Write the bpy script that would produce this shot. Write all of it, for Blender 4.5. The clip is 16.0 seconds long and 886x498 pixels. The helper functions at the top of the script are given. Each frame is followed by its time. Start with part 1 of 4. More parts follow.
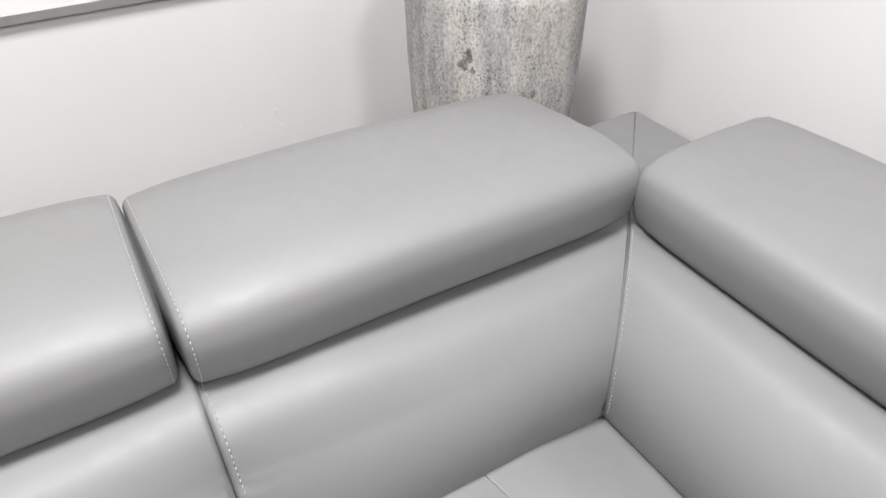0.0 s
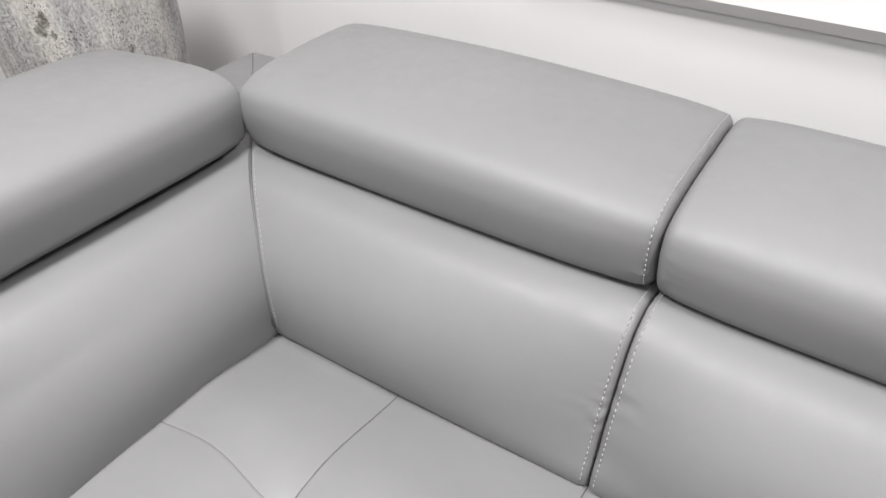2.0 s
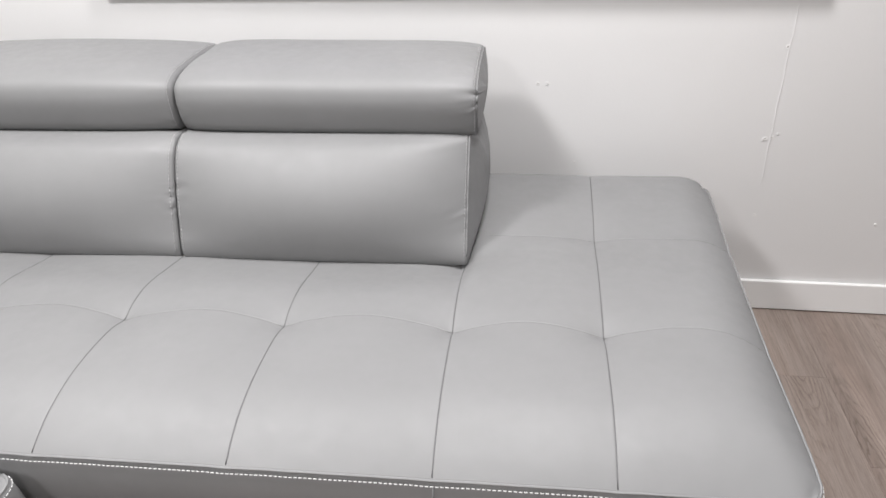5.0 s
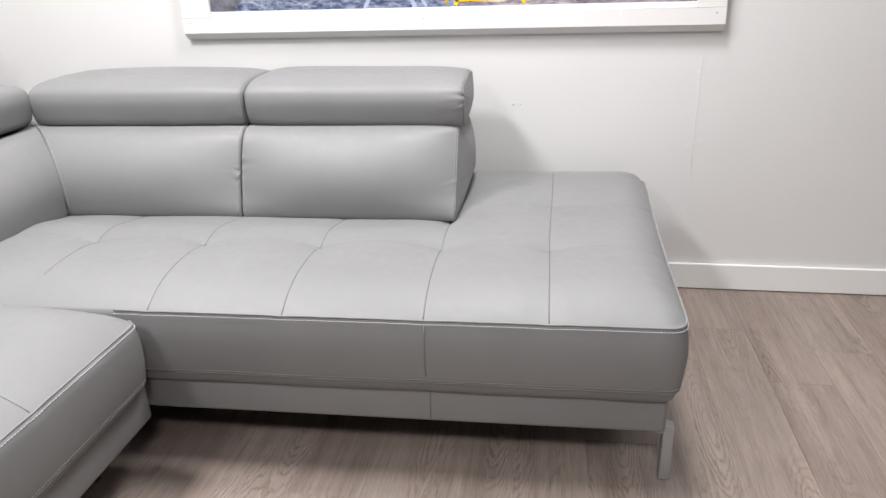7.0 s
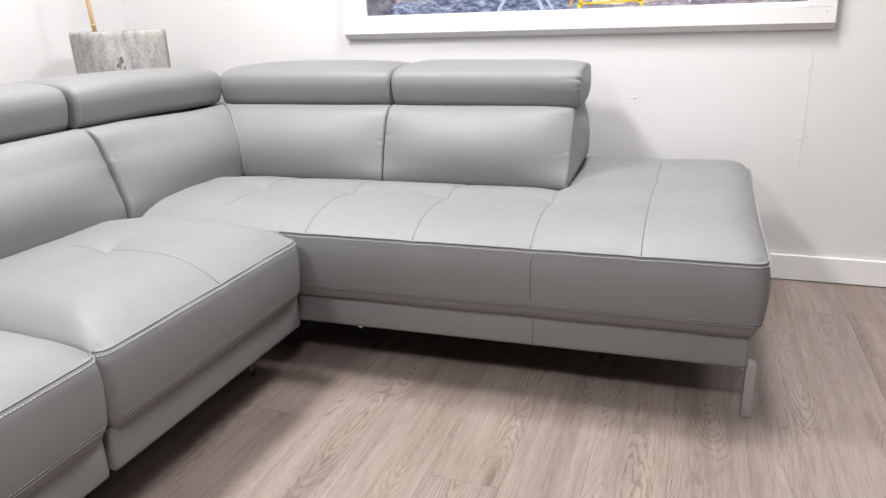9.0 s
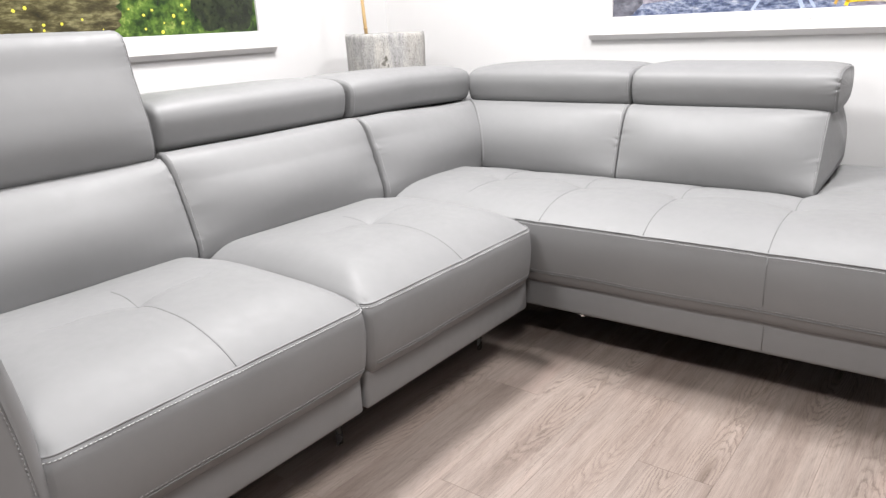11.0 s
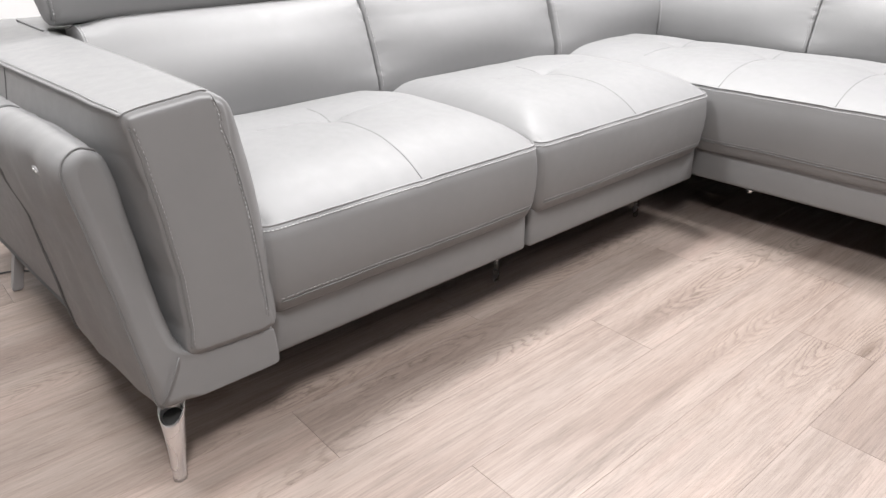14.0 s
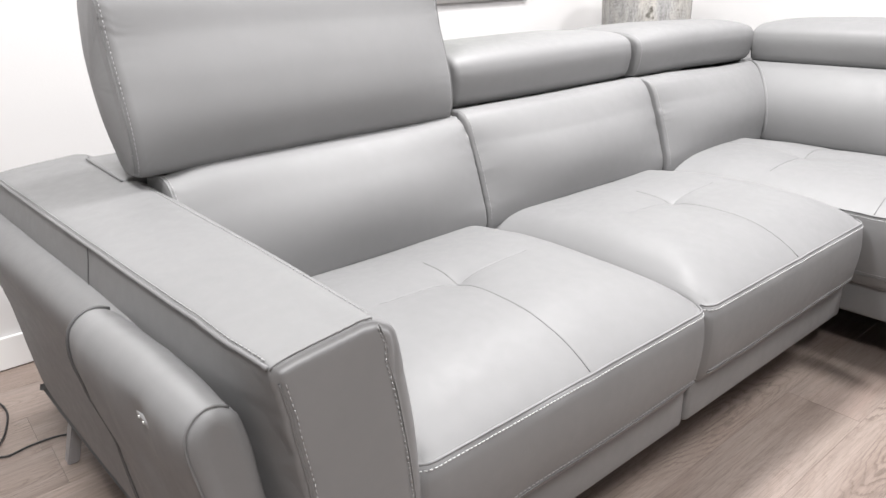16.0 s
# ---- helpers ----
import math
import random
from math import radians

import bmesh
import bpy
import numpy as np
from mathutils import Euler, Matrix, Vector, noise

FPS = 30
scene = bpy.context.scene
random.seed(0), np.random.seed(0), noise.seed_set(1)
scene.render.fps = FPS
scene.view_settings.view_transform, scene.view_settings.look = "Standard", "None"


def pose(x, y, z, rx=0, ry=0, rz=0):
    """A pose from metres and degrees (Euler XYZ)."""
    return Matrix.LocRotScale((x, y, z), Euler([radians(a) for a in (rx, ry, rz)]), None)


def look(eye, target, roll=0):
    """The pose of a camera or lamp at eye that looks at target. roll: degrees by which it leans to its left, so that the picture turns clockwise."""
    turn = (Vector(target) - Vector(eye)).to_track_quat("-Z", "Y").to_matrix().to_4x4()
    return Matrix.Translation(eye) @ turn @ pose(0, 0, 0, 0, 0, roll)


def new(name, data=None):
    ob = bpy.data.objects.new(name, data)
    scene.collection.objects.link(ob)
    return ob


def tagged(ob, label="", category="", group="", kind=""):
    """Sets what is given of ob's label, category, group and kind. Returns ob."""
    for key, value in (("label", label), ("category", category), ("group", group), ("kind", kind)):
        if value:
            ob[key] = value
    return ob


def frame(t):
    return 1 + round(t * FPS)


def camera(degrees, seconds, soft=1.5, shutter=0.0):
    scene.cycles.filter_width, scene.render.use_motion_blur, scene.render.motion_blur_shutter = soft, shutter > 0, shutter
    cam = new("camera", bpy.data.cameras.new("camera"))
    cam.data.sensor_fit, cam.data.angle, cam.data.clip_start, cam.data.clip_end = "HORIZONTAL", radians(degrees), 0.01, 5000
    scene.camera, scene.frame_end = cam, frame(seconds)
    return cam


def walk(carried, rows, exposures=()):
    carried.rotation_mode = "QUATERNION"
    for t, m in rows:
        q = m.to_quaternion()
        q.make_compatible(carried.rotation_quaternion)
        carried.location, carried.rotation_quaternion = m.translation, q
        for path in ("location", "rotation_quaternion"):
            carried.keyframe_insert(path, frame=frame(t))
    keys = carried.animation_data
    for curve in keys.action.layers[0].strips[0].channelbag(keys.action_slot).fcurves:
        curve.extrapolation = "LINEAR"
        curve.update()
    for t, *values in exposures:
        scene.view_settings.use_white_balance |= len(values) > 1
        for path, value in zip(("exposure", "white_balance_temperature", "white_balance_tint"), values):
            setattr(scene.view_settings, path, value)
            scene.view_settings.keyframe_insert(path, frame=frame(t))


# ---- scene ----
cam = camera(64.5, 16.0, soft=1.5)
PATH = [
    (0, (0.53, -0.609, 1.443), (-0.833, 0.161, 0.198), -0.5),
    (0.5, (0.435, -0.583, 1.418), (-0.847, 0.302, 0.165), -0.3),
    (1, (0.465, -0.538, 1.368), (-0.718, 0.48, 0.118), -0.5),
    (1.5, (0.557, -0.501, 1.348), (-0.497, 0.645, 0.093), -0.7),
    (2, (0.758, -0.527, 1.348), (-0.169, 0.728, 0.097), -1.8),
    (2.5, (0.99, -0.6, 1.364), (0.201, 0.765, 0.133), -2.3),
    (3, (1.095, -0.716, 1.34), (0.441, 0.755, 0.153), -2.5),
    (3.5, (1.165, -0.853, 1.337), (0.637, 0.692, 0.182), -2.7),
    (4, (1.279, -0.952, 1.348), (0.846, 0.645, 0.225), -3.4),
    (4.2, (1.344, -1.015, 1.341), (0.949, 0.602, 0.232), -3.3),
    (6.3, (1.465, -1.699, 1.25), (1.264, 0.091, 0.38), -1.2),
    (6.5, (1.492, -1.768, 1.243), (1.261, 0.027, 0.391), -1.3),
    (7, (1.552, -1.908, 1.203), (1.237, -0.092, 0.427), -2.0),
    (7.5, (1.56, -2.003, 1.186), (1.197, -0.174, 0.464), -2.6),
    (8, (1.566, -2.151, 1.167), (1.152, -0.316, 0.487), -2.3),
    (8.5, (1.597, -2.229, 1.113), (1.083, -0.412, 0.454), -2.0),
    (9, (1.65, -2.26, 1.041), (0.997, -0.481, 0.401), -2.0),
    (9.5, (1.656, -2.285, 1.047), (0.859, -0.563, 0.415), -2.0),
    (9.7, (1.661, -2.295, 1.048), (0.796, -0.602, 0.427), -2.3),
    (11.8, (1.672, -2.461, 1.037), (0.371, -1.092, 0.381), -2.3),
    (12, (1.676, -2.476, 1.03), (0.35, -1.137, 0.359), -2.2),
    (12.5, (1.668, -2.508, 0.994), (0.31, -1.233, 0.266), -1.8),
    (13, (1.687, -2.527, 0.973), (0.312, -1.313, 0.176), -1.6),
    (13.5, (1.679, -2.545, 0.945), (0.311, -1.357, 0.1), -1.2),
    (14, (1.662, -2.539, 0.935), (0.285, -1.379, 0.064), -1.0),
    (14.5, (1.593, -2.527, 0.948), (0.204, -1.361, 0.104), -0.9),
    (15, (1.488, -2.506, 0.978), (0.075, -1.344, 0.171), -0.9),
    (15.5, (1.352, -2.501, 1.017), (-0.078, -1.325, 0.26), -1.3),
    (16, (1.226, -2.513, 1.061), (-0.22, -1.34, 0.331), -1.8),
]
walk(cam, [(t, look(eye, target, roll)) for t, eye, target, roll in PATH], exposures=[(0.0, -0.16), (1.5, -0.18), (3.5, -0.21), (6.5, -0.06), (9.5, 0.06), (12.0, 0.34), (14.0, 0.48), (15.0, 0.48), (16.0, 0.30)])

# ---- world and lamps ----
world = bpy.data.worlds.new("room_world")
scene.world = world
world.use_nodes = True
world.node_tree.nodes["Background"].inputs[0].default_value = (1.0, 1.0, 1.0, 1)
world.node_tree.nodes["Background"].inputs[1].default_value = 0.006

CEIL = 2.62
# first two placed from cast shadows; last three are unseen, added fill
KEY_AND_FILL = [(0.08, -0.62, 58.0, 170), (1.50, -0.10, 47.0, 170), (0.06, -2.52, 37.0, 170), (3.20, -1.50, 12.0, 160), (1.85, -2.65, 41.0, 170)]
for px, py, watts, beam in KEY_AND_FILL:
    data = bpy.data.lights.new("key_and_fill_lamp", "AREA")
    data.shape, data.size, data.spread = "DISK", 0.44, math.radians(beam)
    data.energy, data.color = watts, (0.99, 0.975, 0.975)
    lamp = new("key_and_fill_lamp", data)
    lamp.matrix_world = pose(px, py, CEIL - 0.035)


# ---- materials ----
def material(name, colour, rough=0.5, metal=0.0):
    m = bpy.data.materials.new(name)
    m.use_nodes = True
    b = m.node_tree.nodes["Principled BSDF"]
    b.inputs["Base Color"].default_value = (*colour, 1)
    b.inputs["Roughness"].default_value = rough
    b.inputs["Metallic"].default_value = metal
    return m, m.node_tree, b


def node(tree, kind, **values):
    n = tree.nodes.new(kind)
    for key, value in values.items():
        n.inputs[key].default_value = value
    return n


def ramp(tree, source, stops):
    r = tree.nodes.new("ShaderNodeValToRGB")
    e = r.color_ramp.elements
    while len(e) < len(stops):
        e.new(0.5)
    for item, (at, colour) in zip(e, stops):
        item.position, item.color = at, (*colour, 1)
    tree.links.new(source, r.inputs[0])
    return r.outputs[0]


def place_of(tree, scale=(1, 1, 1)):
    c = tree.nodes.new("ShaderNodeTexCoord")
    v = tree.nodes.new("ShaderNodeMapping")
    v.inputs["Scale"].default_value = scale
    tree.links.new(c.outputs["Object"], v.inputs[0])
    return v.outputs[0]


def bump(tree, b, source, strength, distance, after=None):
    n = node(tree, "ShaderNodeBump", Strength=strength, Distance=distance)
    tree.links.new(source, n.inputs["Height"])
    if after:
        tree.links.new(after.outputs[0], n.inputs["Normal"])
    tree.links.new(n.outputs[0], b.inputs["Normal"])
    return n


def mixed(tree, a, b, factor, mode="MIX"):
    m = tree.nodes.new("ShaderNodeMix")
    m.data_type, m.blend_type = "RGBA", mode
    for sock, value in ((m.inputs[6], a), (m.inputs[7], b), (m.inputs[0], factor)):
        if isinstance(value, (int, float)):
            sock.default_value = value
        elif isinstance(value, tuple):
            sock.default_value = (*value, 1)
        else:
            tree.links.new(value, sock)
    return m.outputs[2]


def leather(name, colour, rough):
    m, t, b = material(name, colour, rough)
    p = place_of(t)
    big = node(t, "ShaderNodeTexNoise", Scale=5.0, Detail=3.0)
    fine = node(t, "ShaderNodeTexVoronoi", Scale=650.0)
    crease = node(t, "ShaderNodeTexNoise", Scale=38.0, Detail=4.0, Roughness=0.6)
    for n in (big, fine, crease):
        t.links.new(p, n.inputs["Vector"])
    lo, hi = tuple(c * 0.965 for c in colour), tuple(c * 1.03 for c in colour)
    t.links.new(ramp(t, big.outputs[0], [(0.3, lo), (0.7, hi)]), b.inputs["Base Color"])
    t.links.new(ramp(t, crease.outputs[0], [(0.3, (rough - 0.05,) * 3), (0.7, (rough + 0.06,) * 3)]), b.inputs["Roughness"])
    first = bump(t, b, fine.outputs["Distance"], 0.12, 0.0005)
    bump(t, b, crease.outputs[0], 0.10, 0.0012, first)
    b.inputs["Specular IOR Level"].default_value = 0.62
    return m


LEATHER = leather("grey_leather", (0.197, 0.197, 0.199), 0.57)
THREAD = material("pale_thread", (0.36, 0.36, 0.36), 0.7)[0]
PALE_THREAD = material("pale_rim_thread", (0.60, 0.60, 0.60), 0.7)[0]
# leather darkened to paint in the shade that lies in sewn grooves
SEAM_SHADE = leather("seam_groove_shade", (0.10, 0.10, 0.102), 0.6)
SEAM = leather("seam_leather", (0.17, 0.17, 0.172), 0.5)
CHROME, _t, _b = material("brushed_chrome", (0.78, 0.78, 0.79), 0.22, 1.0)
_n = node(_t, "ShaderNodeTexNoise", Scale=9.0, Detail=2.0)
_t.links.new(place_of(_t), _n.inputs["Vector"])
_t.links.new(ramp(_t, _n.outputs[0], [(0.3, (0.22,) * 3), (0.7, (0.30,) * 3)]), _b.inputs["Roughness"])
# near-black for painted shade in the leg and below the seats
DARK = material("shade_black", (0.02, 0.02, 0.02), 0.6)[0]
BLACK = material("black_rubber", (0.02, 0.02, 0.022), 0.5)[0]
SILVER = material("silver_plastic", (0.30, 0.30, 0.305), 0.4, 0.3)[0]
SATIN = material("satin_metal", (0.42, 0.42, 0.43), 0.5, 0.7)[0]
PLASTIC = material("white_plastic", (0.8, 0.8, 0.79), 0.35)[0]


def painted(name, colour, rough, grain, depth):
    m, t, b = material(name, colour, rough)
    p = place_of(t)
    a = node(t, "ShaderNodeTexNoise", Scale=2.2, Detail=3.0)
    f = node(t, "ShaderNodeTexNoise", Scale=grain, Detail=3.0)
    for n in (a, f):
        t.links.new(p, n.inputs["Vector"])
    t.links.new(ramp(t, a.outputs[0], [(0.3, tuple(c * 0.965 for c in colour)), (0.7, colour)]), b.inputs["Base Color"])
    bump(t, b, f.outputs[0], 0.25, depth)
    return m


WALL = painted("white_wall_paint", (0.71, 0.703, 0.702), 0.55, 160.0, 0.0008)
# tone of the unseen south wall, set by how much light it reflects
BOUNCE_WALL = painted("bounce_wall_paint", (0.42, 0.415, 0.41), 0.6, 120.0, 0.0008)
# ceiling out of view, greyed so that it throws back less light
CEILING = painted("bounce_cut_ceiling_paint", (0.42, 0.42, 0.42), 0.8, 90.0, 0.001)
# near-black tone that lets the unseen far wall swallow light
FAR_WALL = painted("bounce_cut_wall_paint", (0.12, 0.118, 0.116), 0.6, 120.0, 0.0008)
TRIM = painted("white_trim_paint", (0.82, 0.815, 0.81), 0.35, 60.0, 0.0004)
FRAME = painted("white_frame_paint", (0.78, 0.765, 0.765), 0.45, 80.0, 0.0006)


def wood_floor():
    m, t, b = material("greige_oak_plank", (0.3, 0.24, 0.2), 0.42)
    info = t.nodes.new("ShaderNodeObjectInfo")
    c = t.nodes.new("ShaderNodeTexCoord")
    shift = t.nodes.new("ShaderNodeVectorMath")
    shift.operation = "MULTIPLY_ADD"
    comb = t.nodes.new("ShaderNodeCombineXYZ")
    for k in range(3):
        t.links.new(info.outputs["Random"], comb.inputs[k])
    t.links.new(comb.outputs[0], shift.inputs[0])
    shift.inputs[1].default_value = (31.0, 57.0, 13.0)
    t.links.new(c.outputs["Object"], shift.inputs[2])

    def mapped(scale):
        v = t.nodes.new("ShaderNodeMapping")
        v.inputs["Scale"].default_value = scale
        t.links.new(shift.outputs[0], v.inputs[0])
        return v.outputs[0]

    def scaled(source, factor, mode="MULTIPLY"):
        q = t.nodes.new("ShaderNodeMath")
        q.operation = mode
        q.inputs[1].default_value = factor
        t.links.new(source, q.inputs[0])
        return q.outputs[0]

    def summed(*terms):
        total = terms[0]
        for other in terms[1:]:
            q = t.nodes.new("ShaderNodeMath")
            q.operation = "ADD"
            t.links.new(total, q.inputs[0])
            t.links.new(other, q.inputs[1])
            total = q.outputs[0]
        return total

    def noised(scale, detail, rough=0.5):
        n = node(t, "ShaderNodeTexNoise", Scale=1.0, Detail=detail, Roughness=rough)
        t.links.new(mapped(scale), n.inputs["Vector"])
        return n.outputs[0]

    # nests of growth rings round scattered hearts, drawn out along the plank and shaken
    heart = node(t, "ShaderNodeTexVoronoi", Scale=1.0)
    heart.feature = "SMOOTH_F1"
    heart.inputs["Smoothness"].default_value = 0.35
    t.links.new(mapped((8.2, 1.25, 1.0)), heart.inputs["Vector"])
    shake = noised((48.0, 13.0, 1.0), 8.0, 0.72)
    rings = summed(scaled(heart.outputs["Distance"], 19.0), scaled(noised((10.0, 1.5, 1.0), 4.0), 10.0), scaled(shake, 1.9), scaled(noised((110.0, 30.0, 1.0), 3.0, 0.6), 0.7))
    turns = scaled(rings, 1.0, "FRACT")
    patch, streak = noised((4.5, 0.9, 1.0), 3.0), noised((55.0, 1.3, 1.0), 8.0, 0.72)
    fine, blot = noised((380.0, 11.0, 1.0), 5.0, 0.75), noised((6.0, 0.9, 1.0), 4.0, 0.6)
    cloud = noised((18.0, 1.6, 1.0), 6.0, 0.68)
    base = ramp(t, blot, [(0.28, (0.212, 0.164, 0.141)), (0.44, (0.256, 0.206, 0.181)), (0.56, (0.274, 0.226, 0.201)), (0.72, (0.310, 0.242, 0.213))])
    line = ramp(t, turns, [(0.0, (0.50, 0.47, 0.44)), (0.10, (0.68, 0.655, 0.63)), (0.26, (0.97, 0.965, 0.96)), (0.55, (1.10, 1.10, 1.09)), (0.90, (1.0, 0.995, 0.99)), (1.0, (0.50, 0.47, 0.44))])
    hair = ramp(t, fine, [(0.33, (0.74, 0.72, 0.70)), (0.52, (1.0, 1.0, 1.0)), (0.72, (1.10, 1.10, 1.09))])
    grain = ramp(t, streak, [(0.30, (0.78, 0.765, 0.75)), (0.5, (0.99, 0.99, 0.99)), (0.70, (1.11, 1.11, 1.10))])
    smoke = ramp(t, cloud, [(0.30, (0.78, 0.765, 0.75)), (0.48, (1.0, 1.0, 1.0)), (0.70, (1.12, 1.12, 1.11))])
    spot = ramp(t, heart.outputs["Distance"], [(0.0, (0.22, 0.18, 0.16)), (0.05, (0.52, 0.48, 0.45)), (0.15, (1, 1, 1))])
    tone = ramp(t, info.outputs["Random"], [(0.0, (0.96, 0.96, 0.96)), (1.0, (1.04, 1.03, 1.02))])
    where = ramp(t, patch, [(0.38, (0.10,) * 3), (0.50, (0.85,) * 3), (0.62, (1.0,) * 3)])
    near = ramp(t, heart.outputs["Distance"], [(0.10, (1.0,) * 3), (0.36, (0.9,) * 3), (0.54, (0.22,) * 3)])
    worn = ramp(t, noised((22.0, 5.0, 1.0), 4.0, 0.6), [(0.34, (0.35,) * 3), (0.54, (1.0,) * 3)])
    where = mixed(t, mixed(t, where, near, 1.0, "MULTIPLY"), worn, 1.0, "MULTIPLY")
    knotty = ramp(t, patch, [(0.50, (0.0,) * 3), (0.56, (0.85,) * 3)])
    colour = mixed(t, base, line, where, "MULTIPLY")
    colour = mixed(t, colour, spot, knotty, "MULTIPLY")
    for other, amount in ((grain, 0.9), (smoke, 0.9), (hair, 0.95), (tone, 1.0)):
        colour = mixed(t, colour, other, amount, "MULTIPLY")
    t.links.new(colour, b.inputs["Base Color"])
    t.links.new(ramp(t, fine, [(0.3, (0.52,) * 3), (0.7, (0.38,) * 3)]), b.inputs["Roughness"])
    first = bump(t, b, fine, 0.25, 0.0006)
    bump(t, b, turns, 0.12, 0.0006, first)
    return m


PLANK = wood_floor()


def plaster_pot():
    m, t, b = material("pitted_grey_plaster", (0.36, 0.35, 0.33), 0.9)
    p, tall = place_of(t, (1, 1, 0.7)), place_of(t, (1, 1, 0.30))
    big = node(t, "ShaderNodeTexNoise", Scale=9.0, Detail=6.0, Roughness=0.62)
    streak = node(t, "ShaderNodeTexNoise", Scale=34.0, Detail=5.0, Roughness=0.65)
    grit = node(t, "ShaderNodeTexNoise", Scale=190.0, Detail=4.0, Roughness=0.75)
    pits = node(t, "ShaderNodeTexVoronoi", Scale=240.0, Randomness=1.0)
    lots = node(t, "ShaderNodeTexNoise", Scale=24.0, Detail=3.0)
    ragged = t.nodes.new("ShaderNodeVectorMath")
    ragged.operation = "MULTIPLY_ADD"
    t.links.new(grit.outputs[1], ragged.inputs[0])
    ragged.inputs[1].default_value = (0.007, 0.007, 0.007)
    t.links.new(p, ragged.inputs[2])
    for n, v in ((big, tall), (streak, tall), (grit, p), (pits, ragged.outputs[0]), (lots, tall)):
        t.links.new(v, n.inputs["Vector"])
    ground = ramp(t, big.outputs[0], [(0.30, (0.23, 0.23, 0.235)), (0.42, (0.37, 0.365, 0.36)), (0.56, (0.47, 0.452, 0.425)), (0.70, (0.40, 0.395, 0.395))])
    vein = ramp(t, streak.outputs[0], [(0.32, (0.72, 0.71, 0.70)), (0.5, (1, 1, 1)), (0.66, (1.12, 1.11, 1.10))])
    sand = ramp(t, grit.outputs[0], [(0.34, (0.50, 0.49, 0.48)), (0.5, (1, 1, 1)), (0.66, (1.28, 1.27, 1.25))])
    hole = ramp(t, pits.outputs["Distance"], [(0.14, (0.24, 0.235, 0.23)), (0.34, (1, 1, 1))])
    where = ramp(t, lots.outputs[0], [(0.38, (0, 0, 0)), (0.50, (1, 1, 1))])
    colour = mixed(t, ground, vein, 0.9, "MULTIPLY")
    colour = mixed(t, colour, sand, 0.8, "MULTIPLY")
    colour = mixed(t, colour, mixed(t, (1.0, 1.0, 1.0), hole, where), 1.0, "MULTIPLY")
    t.links.new(colour, b.inputs["Base Color"])
    first = bump(t, b, grit.outputs[0], 0.8, 0.004)
    bump(t, b, mixed(t, (1.0, 1.0, 1.0), hole, where), 0.6, 0.002, first)
    return m


POT = plaster_pot()
STAIN, _t, _b = material("dark_pot_stain", (0.15, 0.14, 0.12), 0.9)
_n = node(_t, "ShaderNodeTexNoise", Scale=130.0, Detail=4.0, Roughness=0.7)
_t.links.new(place_of(_t), _n.inputs["Vector"])
_t.links.new(ramp(_t, _n.outputs[0], [(0.34, (0.08, 0.072, 0.06)), (0.5, (0.17, 0.16, 0.14)), (0.66, (0.36, 0.35, 0.33))]), _b.inputs["Base Color"])
bump(_t, _b, _n.outputs[0], 0.7, 0.003)
SOIL = painted("dark_soil", (0.06, 0.045, 0.035), 0.95, 60.0, 0.006)
CANE = painted("dry_cane", (0.52, 0.36, 0.17), 0.5, 40.0, 0.0006)


def print_of(name, stops, scale, small, soft=0.25):
    m, t, b = material(name, (0.3, 0.3, 0.3), soft)
    p = place_of(t, scale)
    a = node(t, "ShaderNodeTexNoise", Scale=1.0, Detail=8.0, Roughness=0.72)
    t.links.new(p, a.inputs["Vector"])
    v = node(t, "ShaderNodeTexVoronoi", Scale=small)
    t.links.new(p, v.inputs["Vector"])
    colour = ramp(t, a.outputs[0], stops)
    t.links.new(mixed(t, colour, ramp(t, v.outputs["Distance"], [(0.1, (0.5, 0.5, 0.5)), (0.5, (1.2, 1.2, 1.2))]), 0.7, "MULTIPLY"), b.inputs["Base Color"])
    return m


COBBLE = print_of("printed_blue_cobbles", [(0.3, (0.022, 0.026, 0.05)), (0.45, (0.075, 0.095, 0.165)), (0.58, (0.22, 0.25, 0.34)), (0.72, (0.50, 0.50, 0.54))], (24, 24, 64), 2.0)
PAVING = print_of("printed_violet_paving", [(0.3, (0.065, 0.057, 0.073)), (0.5, (0.21, 0.195, 0.24)), (0.7, (0.47, 0.445, 0.47))], (22, 22, 80), 2.0)
RUBBLE = print_of("printed_stone_step", [(0.3, (0.12, 0.09, 0.06)), (0.5, (0.45, 0.40, 0.32)), (0.7, (0.8, 0.77, 0.72))], (26, 26, 40), 2.0)
SHADE = print_of("printed_shadow", [(0.3, (0.03, 0.03, 0.04)), (0.6, (0.14, 0.14, 0.17)), (0.8, (0.3, 0.3, 0.34))], (14, 14, 20), 2.5)
FOLIAGE = print_of("printed_garden_leaves", [(0.3, (0.004, 0.008, 0.003)), (0.45, (0.022, 0.05, 0.009)), (0.58, (0.09, 0.16, 0.025)), (0.74, (0.42, 0.48, 0.13))], (22, 22, 22), 2.0)
THICKET = print_of("printed_dark_thicket", [(0.3, (0.004, 0.006, 0.003)), (0.55, (0.02, 0.028, 0.012)), (0.75, (0.08, 0.09, 0.04))], (20, 20, 20), 2.0)
TWIGS = print_of("printed_dry_twigs", [(0.3, (0.012, 0.010, 0.005)), (0.5, (0.07, 0.06, 0.025)), (0.7, (0.26, 0.24, 0.12))], (12, 40, 40), 1.0)
